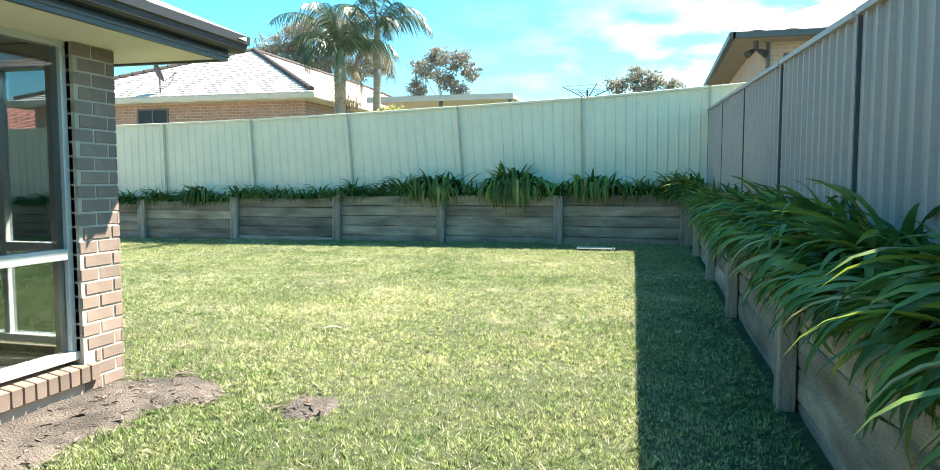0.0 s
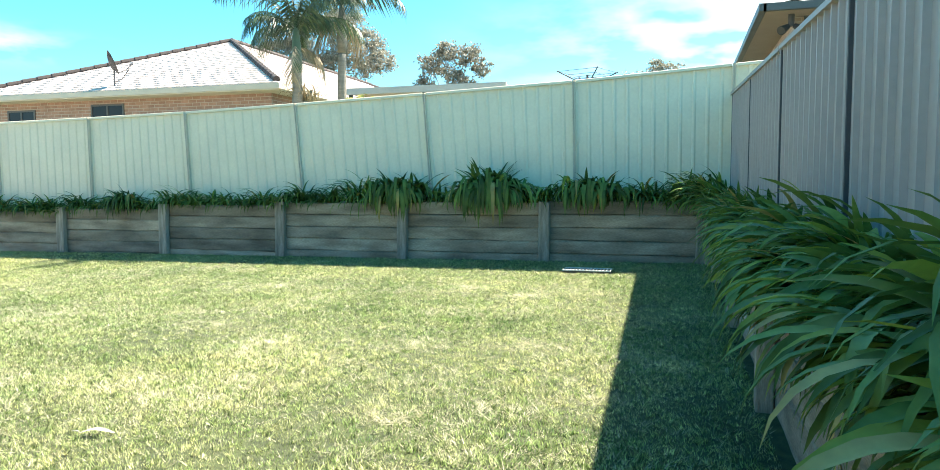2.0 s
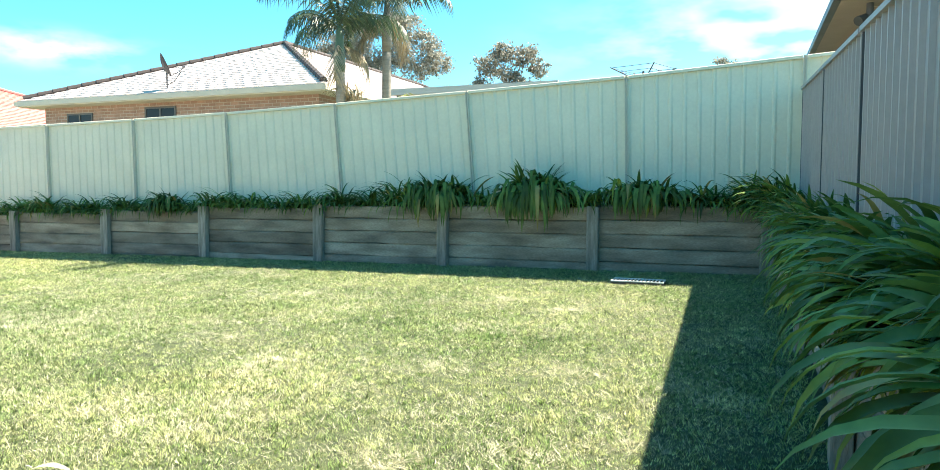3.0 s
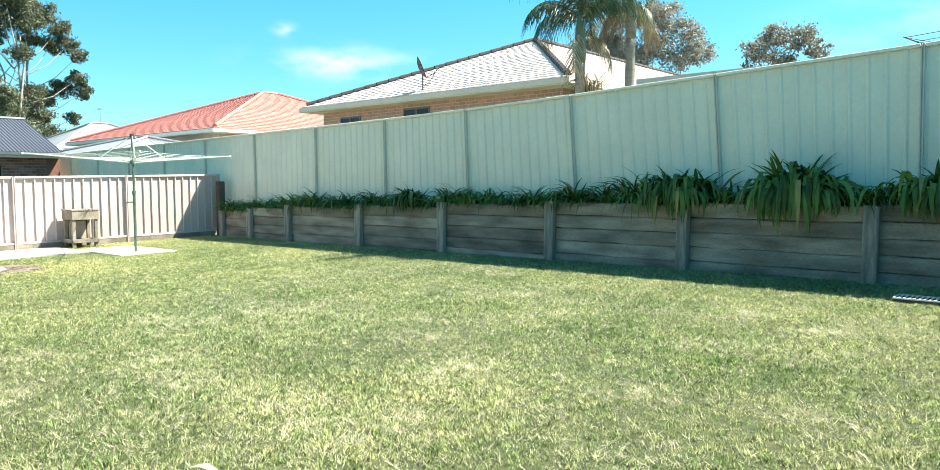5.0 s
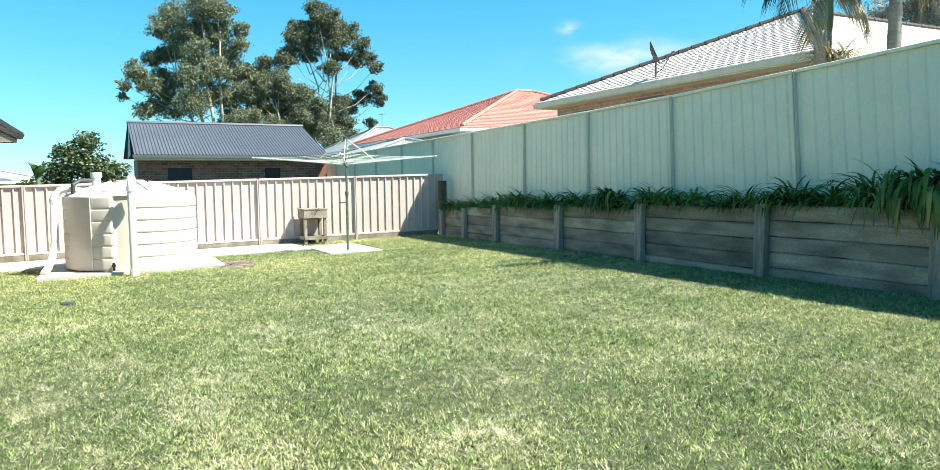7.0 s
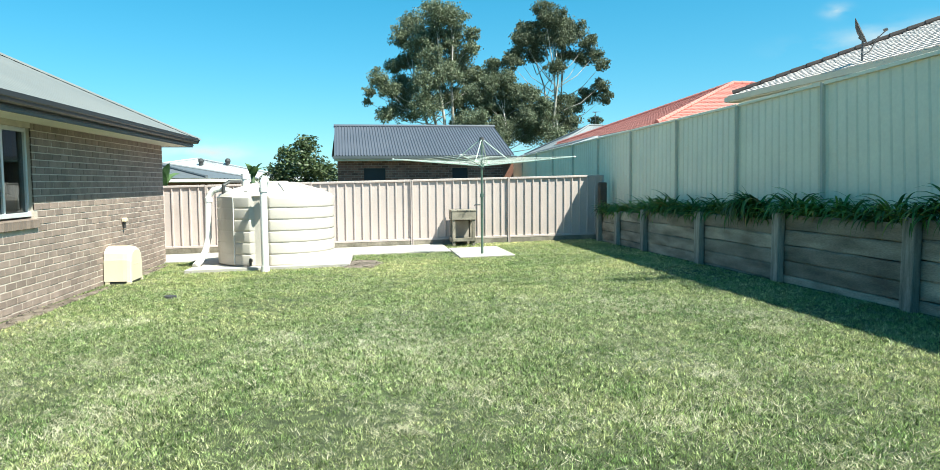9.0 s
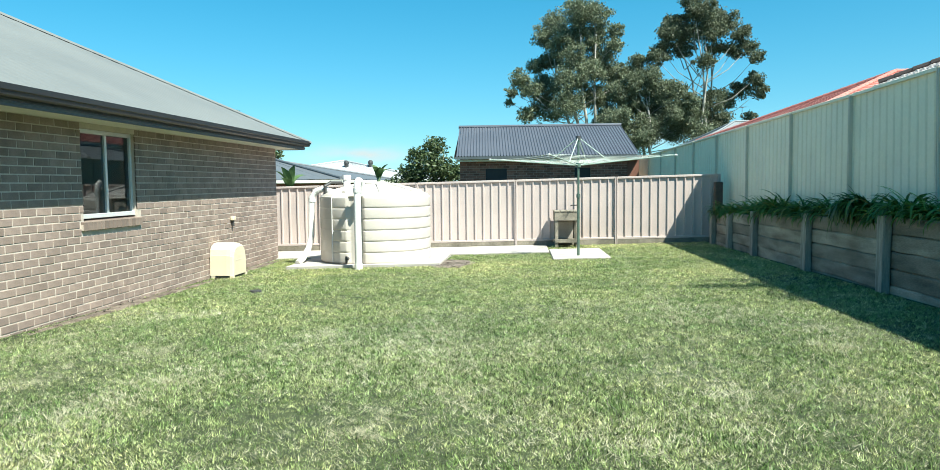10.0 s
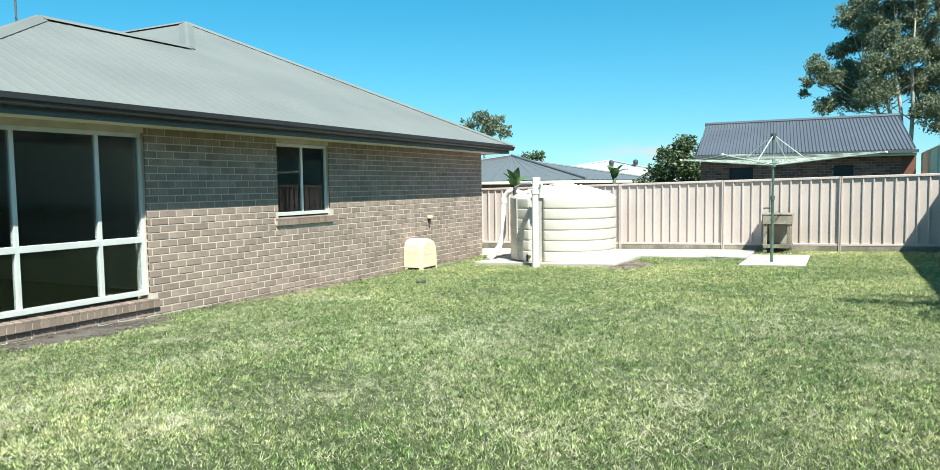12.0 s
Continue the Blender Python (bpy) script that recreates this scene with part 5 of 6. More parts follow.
def fan(n, size, width, rg, out=None, bias=0.0, droop=(1.2, 2.6), lift=(0.75, 1.45)):
    """Leaf placements of a clump: (azimuth, length, width, lift, droop, twist)."""
    res = []
    for i in range(n):
        az = rg.uniform(0, 2 * math.pi)
        if out is not None and rg.random() < bias:
            az = out + rg.gauss(0, 0.75)
        res.append((az, size * rg.uniform(0.65, 1.15), width * rg.uniform(0.75, 1.2), rg.uniform(*lift), rg.uniform(*droop), rg.uniform(-0.5, 0.5)))
    return res


def joined_clump(x, y, z, leaves, label, rg, mats, group, spread=0.07, front=None):
    """front: the y past which leaves hang down close to the sleepers."""
    root = empty("strap_leaf_clump", label, "plant", group=group, at=(x, y, z))
    sets = {}
    for az, L, w, lift, droop, tw in leaves:
        key = 0 if rg.random() < 0.9 else (1 if rg.random() < 0.6 else 2)
        v, f = sets.setdefault(key, ([], []))
        m = Matrix.Translation((rg.gauss(0, spread), rg.gauss(0, spread * 0.6), 0)) @ Matrix.Rotation(az, 4, "Z")
        add_strip(v, f, leaf_strip(L, w, lift, droop, rg, 7, tw), m)
    for key, (v, f) in sets.items():
        if front is not None:
            lim = front - y
            for i, (px, py, pz) in enumerate(v):
                if py < lim:
                    over = lim - py
                    kept = 0.26 * (1 - math.exp(-over / 0.26))
                    v[i] = (px, lim - kept, pz - 0.5 * (over - kept))
        me = bpy.data.meshes.new("leaves")
        me.from_pydata(v, [], f)
        me.materials.append(mats[key])
        me.polygons.foreach_set("use_smooth", [True] * len(me.polygons))
        ob = new(("foliage", "dry_leaves", "young_leaves")[key], me)
        ob.parent = root
        ob["kind"] = "stuff"
        if key:
            ob["label"] = ("", "yellowed dry leaves", "bright leaves coloured as sunlit highlights")[key]
    return root


MATS = (M_STRAP, M_STRAPDRY, M_STRAPLIT)
rg = random.Random(21)
GROUP_N = "plants along the back bed"


def bed_top(x):
    for (x0, x1), t in zip(zip(NORTH_POSTS, NORTH_POSTS[1:]), NORTH_TOPS):
        if x0 <= x < x1:
            return t - 0.06
    return 0.95


# the two large spilling clumps, and lesser ones between
for x, n, size, w, lab in ((-4.5, 190, 0.92, 0.036, "large dark green strap-leaved clump spilling over the sleepers"), (-3.0, 260, 1.04, 0.040, "largest dark green strap-leaved clump spilling over the sleepers"), (-1.45, 170, 0.80, 0.034, "dark green strap-leaved clump leaning over the sleepers"), (-9.95, 80, 0.66, 0.030, "small drooping strap-leaved clump over the sleepers")):
    joined_clump(x, 13.70, bed_top(x) + 0.06, [(q[0], q[1] * (1 - 0.5 * abs(math.cos(q[0]))), *q[2:]) for q in fan(int(n * 1.5), size * 1.18, w * 1.6, rg, -math.pi / 2, 0.45, (2.9, 4.2), (1.0, 1.5)) if math.sin(q[0]) < 0.35] + fan(int(n * 0.4), size * 0.7, w * 1.5, rg, -math.pi / 2, 0.3, (0.7, 2.0), (1.0, 1.5)), lab, rg, MATS, GROUP_N, 0.19 if n > 100 else 0.09, 13.47)
x = -16.5
while x < 0.3:
    big = min(abs(x + 4.5), abs(x + 3.0), abs(x + 1.45))
    if big > 0.42:
        size = rg.uniform(0.40, 0.66) * (1.25 if x > -6 and x < -5 else 1.0) * (1.25 if x > -0.8 else 1)
        joined_clump(x + rg.uniform(-0.05, 0.05), 13.70 + rg.uniform(-0.03, 0.10), bed_top(x), fan(rg.randint(44, 74), size, 0.034, rg, -math.pi / 2, 0.4, (1.3, 3.0), (0.7, 1.45)), "low dark green strap-leaved plant in the back bed", rg, MATS, GROUP_N, 0.10, 13.47)
    x += rg.uniform(0.26, 0.40)

# the side bed: broad arching leaves, each a piece of its own where the path passes
LEAF_MESHES, REACH = [], []
rl = random.Random(5)
for i in range(22):
    rows = leaf_strip(rl.uniform(0.45, 0.78), rl.uniform(0.04, 0.062), (rl.uniform(1.1, 1.45) if i % 3 < 1 else rl.uniform(0.8, 1.4)), (rl.uniform(1.4, 2.3) if i % 3 < 1 else rl.uniform(2.4, 3.9)), rl, 8, rl.uniform(-0.7, 0.7))
    REACH.append(max(r[1][0] for r in rows))
    v, f = [], []
    add_strip(v, f, rows, Matrix.Identity(4))
    for mi, mt in enumerate(MATS):
        me = bpy.data.meshes.new("leaf")
        me.from_pydata(v, [], f)
        me.materials.append(mt)
        me.polygons.foreach_set("use_smooth", [True] * len(me.polygons))
        LEAF_MESHES.append((i, mi, me))
BY_MAT = [[me for i, mi, me in LEAF_MESHES if mi == k] for k in range(3)]


HANGING = [[], [], []]
for i in range(8):
    v, f = [], []
    add_strip(v, f, leaf_strip(rl.uniform(0.34, 0.58), rl.uniform(0.036, 0.056), rl.uniform(0.3, 0.8), rl.uniform(1.9, 2.5), rl, 8, rl.uniform(-0.4, 0.4)), Matrix.Identity(4))
    for mi, mt in enumerate(MATS):
        me = bpy.data.meshes.new("leaf")
        me.from_pydata(v, [], f)
        me.materials.append(mt)
        me.polygons.foreach_set("use_smooth", [True] * len(me.polygons))
        HANGING[mi].append(me)


def piece_clump(x, y, z, n, rg, out, bias, scale, label, group):
    root = empty("broad_leaf_clump", label, "plant", group=group, at=(x, y, z))
    fence_x = 0.56 + (13.9 - y) * 0.0205
    for i in range(n):
        az = out + rg.gauss(0, 0.9) if rg.random() < bias else rg.uniform(0, 2 * math.pi)
        r = rg.random()
        # the last share takes the bright colour that stands in for leaf highlights
        mi = 0 if r < 0.80 else (1 if r < 0.83 else 2)
        k = rg.randrange(len(BY_MAT[mi]))
        s = scale * rg.uniform(0.75, 1.15)
        lx = rg.gauss(0, 0.05)
        span = REACH[k] * math.cos(az)
        near = rg.choice((0.10, 0.16, 0.24)) if y < 8.2 else rg.choice((0.04, 0.15, 0.22))
        if span < 0:
            s = min(s, (x + lx - near) / -span)
        elif span > 0:
            s = min(s, (fence_x - x - lx) / span)
        if s < 0.3:
            continue
        ob = new("leaf", BY_MAT[mi][k])
        ob.parent = root
        ob.location = (lx, rg.gauss(0, 0.09), rg.uniform(-0.05, 0.05))
        ob.rotation_euler = (rg.gauss(0, 0.36), rg.gauss(0, 0.2), az)
        ob.scale = (s, s * rg.uniform(0.85, 1.2), s)
    face = 0.35 + (13.55 - y) * 0.0145
    for i in range(48):
        r = rg.random()
        k = rg.randrange(8)
        ob = new("leaf", HANGING[0 if r < 0.72 else (1 if r < 0.8 else 2)][k])
        ob.parent = root
        ob.location = (face - x + rg.uniform(0.0, 0.12), rg.gauss(0, 0.16), rg.uniform(0.0, 0.08))
        ob.rotation_euler = (rg.gauss(0, 0.15), 0, math.pi + rg.gauss(0, 0.55))
        g = rg.uniform(0.7, 1.1)
        ob.scale = (g, g, g)
    return root


GROUP_E = "plants along the side bed"
y = -2.6
while y < 13.7:
    x = 0.445 + (13.55 - y) * 0.0145 + rg.uniform(0.10, 0.2)
    z = 0.80 - (0.06 if y < 4 else 0.02)
    s = rg.uniform(0.72, 1.12) * (0.82 if y > 10 else 1.0)
    if 1.2 < y < 9.5:
        piece_clump(x, y, z, 230, rg, math.pi, 0.2, s * 0.9, "lush broad strap-leaved plant overhanging the sleeper wall", GROUP_E)
        y += rg.uniform(0.44, 0.66)
    else:
        joined_clump(x, y, z, [q for q in fan(280, 0.70 * s, 0.048, rg, math.pi, 0.15, (1.0, 3.5), (0.95, 1.5)) if math.cos(q[0]) < 0.4 and (math.cos(q[0]) > -0.75 or q[1] < 0.66)], "lush strap-leaved plant overhanging the sleeper wall", rg, MATS, GROUP_E, 0.12)
        y += rg.uniform(0.36, 0.5)


# taller growth in the corner of the beds
for x, y, n, size in ((0.36, 13.55, 130, 0.86), (0.1, 13.66, 110, 0.72), (0.47, 12.7, 110, 0.74)):
    joined_clump(x, y, 0.92, [q for q in fan(n, size, 0.04, rg, -2.4, 0.55, (1.3, 2.6), (0.7, 1.5)) if math.cos(q[0]) < 0.2 and math.sin(q[0]) < 0.4], "tall bushy strap-leaved plant in the bed corner", rg, MATS, GROUP_E, 0.12)


# ---- trees ----
def leaf_cloud(verts, faces, centre, radius, n, size, rg, flat=0.75, droop=0.3, shell=0.45):
    """Small leaves scattered through a lobe, thicker to its outside."""
    cx, cy, cz = centre
    for _ in range(n):
        u, a = rg.uniform(-1, 1), rg.uniform(0, 2 * math.pi)
        q = math.sqrt(1 - u * u)
        d = Vector((q * math.cos(a), q * math.sin(a), u))
        k = 0.75 + 0.45 * noise.noise((d.x * 1.8 + cx, d.y * 1.8 + cy, d.z * 1.8 + cz))
        r = radius * k * rg.random() ** shell
        p = Vector((cx + d.x * r, cy + d.y * r, cz + d.z * r * flat))
        L = size * rg.uniform(0.6, 1.3)
        b = rg.uniform(0, 2 * math.pi)
        t = Vector((math.cos(b), math.sin(b), rg.gauss(-droop, 0.5))).normalized() * L
        w = t.cross(Vector((rg.gauss(0, 1), rg.gauss(0, 1), rg.gauss(0, 1)))).normalized() * L * 0.28
        i = len(verts)
        verts.extend(((p - t * 0.5)[:], (p + w)[:], (p + t * 0.5)[:], (p - w)[:]))
        faces.append((i, i + 1, i + 2, i + 3))


def tree(name, label, base, lobes, trunk_r, mat, leaf, per, seed, stems=1, flat=0.75, shell=0.45, sprays=0):
    """lobes: (x, y, z, radius) from the base. Limbs run from the stems to the lobes."""
    rg = random.Random(seed)
    root = empty(name, label, "tree", at=base)
    B = Vector(base)
    off = [Vector((rg.uniform(-1, 1), rg.uniform(-1, 1), 0)) * (0.0 if stems == 1 else 1.4 + 5 * max(0.0, trunk_r - 0.2)) for _ in range(stems)]
    tops = []
    for s in range(stems):
        mine = [l for i, l in enumerate(lobes) if i % stems == s]
        high = max(mine, key=lambda l: l[2])
        top = Vector(high[:3]) * 0.9
        p0 = off[s]
        pts = [p0.lerp(top, f) + Vector((rg.gauss(0, 0.12), rg.gauss(0, 0.12), 0)) * (f * 3) + Vector((0, 0, -0.2 if f == 0 else 0)) for f in (0, 0.25, 0.5, 0.75, 1.0)]
        bm = new_bm()
        path_tube(bm, [B + p for p in pts], [trunk_r, trunk_r * 0.85, trunk_r * 0.65, trunk_r * 0.4, trunk_r * 0.15], 10)
        part("trunk", bm, M_BARK, root, smooth=True)
        tops.append(pts)
        for l in mine:
            c = Vector(l[:3])
            f = max(0.15, min(0.85, (c.z * 0.75) / max(top.z, 0.1)))
            a = p0.lerp(top, f)
            mid = a.lerp(c, 0.55) + Vector((0, 0, -0.08 * (c - a).length)) + Vector((rg.gauss(0, 0.1), rg.gauss(0, 0.1), 0))
            bm = new_bm()
            path_tube(bm, [B + a, B + mid, B + c], [trunk_r * 0.26, trunk_r * 0.16, trunk_r * 0.06], 6)
            part("limb", bm, M_BARK, root, smooth=True)
    v, f = [], []
    for x, y, z, r in lobes:
        if not sprays:
            leaf_cloud(v, f, (x, y, z), r, int(per * (r ** 2)), leaf, rg, flat, shell=shell)
            continue
        for _ in range(sprays):
            d = Vector((rg.gauss(0, 1), rg.gauss(0, 1), rg.gauss(0, 1))).normalized() * r * rg.uniform(0.3, 0.92)
            leaf_cloud(v, f, (x + d.x, y + d.y, z + d.z * flat), r * rg.uniform(0.28, 0.5), int(per * (r ** 2) * 0.5 / sprays), leaf, rg, 0.75, 0.9, 0.6)
        leaf_cloud(v, f, (x, y, z), r, int(per * (r ** 2) * 0.5), leaf, rg, 0.9, 0.9, 0.42)
    me = bpy.data.meshes.new("crown")
    me.from_pydata(v, [], f)
    me.materials.append(mat)
    ob = new("crown", me)
    ob.parent = root
    ob["kind"] = "stuff"
    return root


# gums: lobes given across the view (y), up, and spread at random in depth
def lobes_from(rows, seed, deep, scale=1.0):
    rg = random.Random(seed)
    return [(rg.uniform(-deep, deep), u * scale, z * scale, r * 1.25 * scale) for u, z, r in rows]


GUM_A = [(-2.2, 11.3, 0.91), (-0.9, 11.4, 1.07), (0.1, 11.3, 0.89), (-2.9, 10.3, 0.77), (-1.6, 10.1, 1.19), (0.0, 10.1, 1.1), (1.3, 10.4, 0.56), (1.3, 9.5, 0.56), (-3.4, 8.7, 0.64), (-2.4, 9.1, 0.78), (-1.3, 8.8, 0.94), (0.5, 8.9, 1.11), (-4.4, 7.6, 0.69), (-4.9, 7.1, 0.43), (-5.1, 6.3, 0.31), (-3.9, 7.0, 0.63), (-2.8, 7.3, 1.04), (-1.5, 7.4, 1.07), (-0.2, 7.9, 0.96), (1.3, 8.1, 0.85), (-2.9, 6.1, 1.04), (-4.0, 5.5, 0.63), (-1.5, 6.0, 1.07), (0.0, 6.5, 0.96), (1.2, 6.8, 0.99), (2.1, 8.0, 0.72), (0.9, 5.5, 0.84)]
GUM_B = [(-1.5, 11.6, 0.67), (-0.8, 11.1, 0.91), (0.4, 11.2, 0.86), (-2.0, 10.8, 0.74), (-2.6, 9.9, 0.81), (-1.4, 10.2, 1.05), (-0.2, 10.2, 1.08), (1.0, 10.7, 0.79), (1.6, 9.9, 0.64), (-2.9, 9.0, 0.66), (-1.8, 9.2, 0.75), (0.4, 9.3, 0.6), (1.3, 9.1, 0.63), (2.2, 9.2, 0.56), (2.4, 8.5, 0.48), (-0.7, 8.2, 0.6), (-3.5, 8.5, 0.65), (2.5, 7.3, 0.57), (2.8, 6.6, 0.57), (1.9, 6.7, 0.64), (1.1, 6.2, 0.71), (2.6, 5.2, 0.46), (0.0, 6.0, 0.93), (0.2, 4.9, 1.1), (-1.0, 5.1, 0.92), (0.8, 4.1, 0.63)]
GUM_C = [(-0.5, 8.8, 0.67), (0.1, 7.8, 0.91), (0.8, 6.9, 1.08), (-0.7, 7.5, 0.9), (1.7, 7.0, 0.78), (-0.1, 6.1, 1.21), (1.1, 5.7, 1.25), (2.5, 6.2, 0.8), (-1.0, 6.3, 0.89), (2.1, 4.5, 0.95), (3.2, 4.2, 0.97), (0.3, 4.6, 1.2), (-2.0, 5.0, 1.2), (-1.5, 7.0, 0.9), (1.8, 5.6, 1.2), (2.9, 5.3, 0.9), (-0.4, 4.2, 1.3)]
tree("gum_tree", "tall grey-green gum tree with a broken crown behind the shed", (-88.0, 17.65, -1.27), lobes_from(GUM_A, 1, 2.8, 1.95), 0.27, M_GUM, 0.25, 780, 11, stems=4, sprays=9)
tree("gum_tree", "tall open-crowned gum tree with pale limbs behind the shed", (-86.2, 31.1, -1.27), lobes_from(GUM_B, 2, 2.3, 1.95), 0.23, M_GUM, 0.25, 780, 12, stems=4, sprays=9)
tree("gum_tree", "smaller dark gum tree between the tall ones", (-84.0, 23.3, -1.08), lobes_from(GUM_C, 3, 2.0, 1.81), 0.23, M_GUM, 0.25, 820, 13, stems=2, sprays=9)
tree("round_tree", "dense dark green round-crowned tree beside the shed", (-33.5, 5.1, -0.3), [(0.2, 0.1, 2.5, 1.25), (-0.2, -0.9, 2.1, 1.1), (0.1, 1.0, 2.1, 1.1), (0, 0.2, 3.4, 0.8), (0.1, -0.6, 3.0, 0.7), (0.2, -1.8, 1.5, 0.8), (0.2, 1.9, 1.5, 0.8), (0.3, -1.3, 1.3, 0.7), (0.3, 1.2, 1.2, 0.9), (0.1, 0.0, 1.2, 1.2)], 0.13, M_BUSH, 0.15, 1300, 14)
tree("gum_tree", "broad grey-green gum behind the pale roof", (-21.8, 44.0, 0.05), [(-4.5, 0.3, 9.1, 1.56), (-3.4, -0.5, 9.9, 1.56), (-2.2, 0.6, 10.6, 1.69), (-0.8, -0.4, 11.1, 1.69), (0.6, 0.4, 11.4, 1.43), (1.9, -0.3, 10.8, 1.56), (3.0, 0.4, 9.9, 1.43), (3.9, 0.2, 8.7, 1.17), (1.2, 0, 9.5, 1.69), (-1.8, 0.2, 9.3, 1.69), (-0.2, -0.3, 8.8, 1.56), (2.6, 0.2, 8.4, 1.3), (-5.4, 0, 8.2, 1.17)], 0.22, M_GUMFAR, 0.15, 1050, 15, stems=2, sprays=12)
tree("gum_tree", "small open gum beyond the patio roof", (-13.9, 45.5, 0.05), [(-1.3, 0.2, 8.6, 1.12), (-0.2, -0.2, 9.3, 1.12), (1.0, 0.1, 9.1, 1.12), (1.9, 0.2, 8.3, 0.88), (0.2, 0, 8.0, 1.0), (-1.7, 0.1, 7.3, 1.0), (-2.3, 0.1, 6.3, 0.88), (1.1, 0, 7.2, 0.88)], 0.16, M_GUMFAR, 0.17, 1000, 16, sprays=11)
tree("gum_tree", "low distant gum crown above the fence", (-1.2, 46.5, 0.05), [(-1.5, 0.1, 7.2, 0.96), (-0.4, 0, 7.8, 0.9), (0.7, 0.1, 7.6, 0.84), (1.7, 0, 7.1, 0.84), (0.1, 0.1, 6.9, 1.08)], 0.14, M_GUMFAR, 0.18, 950, 17, sprays=11)
tree("gum_tree", "distant flat-topped gum past the house roof", (-41.5, -8.6, 0), [(-0.2, -1.2, 5.1, 0.8), (0, -0.2, 5.6, 0.92), (0.1, 0.9, 5.2, 0.86), (0.2, 1.6, 4.7, 0.63), (0, 0.3, 4.8, 0.69)], 0.14, M_GUM, 0.17, 1000, 18, sprays=12)
tree("round_tree", "small distant tree past the house roof", (-43.0, -6.0, 0), [(0, -0.3, 3.1, 0.7), (0, 0.5, 3.2, 0.65), (0, 0.2, 2.4, 0.8)], 0.1, M_BUSH, 0.16, 900, 19)


# ---- palms ----
def palm(base, height, frond, seed, label, shaft_mat, trunk_r=0.10, lean=(0, 0), n=15, dry=3):
    rg = random.Random(seed)
    root = empty("palm_tree", label, "palm tree", at=base)
    B = Vector(base)
    top = B + Vector((lean[0], lean[1], height))
    bm = new_bm()
    pts = [B + Vector((0, 0, -0.3))] + [B.lerp(top, f) for f in [i / 24 for i in range(1, 20)]]
    path_tube(bm, pts, [trunk_r * (1.25 - 0.3 * i / 20) * (1.0 if i % 2 else 1.06) for i in range(len(pts))], 12)
    part("trunk", bm, M_PALMBARK, root, smooth=True)
    bm = new_bm()
    path_tube(bm, [B.lerp(top, 0.79), B.lerp(top, 0.84), B.lerp(top, 0.93), top], [trunk_r * 1.0, trunk_r * 1.2, trunk_r * 0.95, trunk_r * 0.5], 12)
    part("crownshaft", bm, shaft_mat, root, "smooth green crownshaft", smooth=True)
    for i in range(n + dry):
        is_dry = i >= n
        az = 2 * math.pi * i * 0.381966 + rg.uniform(-0.2, 0.2)
        lift = rg.uniform(-0.5, -0.1) if is_dry else 1.45 - 1.15 * (i / n) + rg.uniform(-0.12, 0.12)
        L = frond * (0.7 if is_dry else rg.uniform(0.85, 1.1) * (1.5 if lift > 1.05 else 1.0))
        p = Vector((0, 0, 0))
        ang = lift
        spine = [p.copy()]
        m = 12
        for j in range(m):
            p = p + Vector((math.cos(ang), 0, math.sin(ang))) * L / m
            ang -= (1.9 + 0.7 * rg.random()) / m * (0.4 + 1.2 * j / m)
            spine.append(p.copy())
        mz = Matrix.Translation(top - Vector((0, 0, 0.06 if not is_dry else 0.35))) @ Matrix.Rotation(az, 4, "Z")
        v, f = [], []
        for j in range(m):
            a, b = spine[j], spine[j + 1]
            w = 0.018 * (1 - j / m) + 0.004
            k = len(v)
            for q, ww in ((a, w), (b, w * 0.9)):
                v.extend(((mz @ (q + Vector((0, ww, 0))))[:], (mz @ (q + Vector((0, 0, -ww))))[:], (mz @ (q - Vector((0, ww, 0))))[:]))
            f.extend(((k, k + 1, k + 4, k + 3), (k + 1, k + 2, k + 5, k + 4)))
            if j >= 1:
                for h in (0.0, 0.25, 0.5, 0.75):
                    q = a.lerp(b, h)
                    env = math.sin(math.pi * min(1, (j + h) / m * 0.92 + 0.1)) ** 0.6
                    for side in (-1, 1):
                        ll = frond * 0.36 * env * rg.uniform(0.85, 1.1)
                        d = (b - a).normalized()
                        tip = q + d * ll * 0.45 + Vector((0, side * ll * 0.5, -ll * rg.uniform(0.45, 1.05)))
                        mid = q.lerp(tip, 0.5) + Vector((0, 0, ll * 0.10))
                        w2 = d * 0.011
                        k = len(v)
                        v.extend(((mz @ (q - w2))[:], (mz @ (q + w2))[:], (mz @ (mid + w2))[:], (mz @ (mid - w2))[:], (mz @ tip)[:]))
                        f.extend(((k, k + 1, k + 2, k + 3), (k + 3, k + 2, k + 4)))
        me = bpy.data.meshes.new("frond")
        me.from_pydata(v, [], f)
        me.materials.append(M_PALMDRY if is_dry else M_PALM)
        part("frond", me, None, root, "pale dry hanging frond" if is_dry else "")
    return root


M_SHAFT = material("green_crownshaft", (0.13, 0.18, 0.095), 0.5, vary=0.1, scale=3)
palm((-7.36, 15.5, 0.1), 4.28, 1.5, 31, "green palm with a smooth trunk behind the back fence", M_SHAFT, 0.085, (-0.06, 0), 10, 1)
palm((-7.85, 16.15, 0.1), 4.4, 1.4, 33, "green palm with a smooth trunk behind the back fence", M_SHAFT, 0.08, (0.06, 0.0), 8, 1)
palm((-6.97, 16.47, 0.1), 4.95, 1.6, 32, "grey ringed-trunk palm behind the back fence", M_PALMBARK, 0.09, (0.05, 0.05), 11, 2)

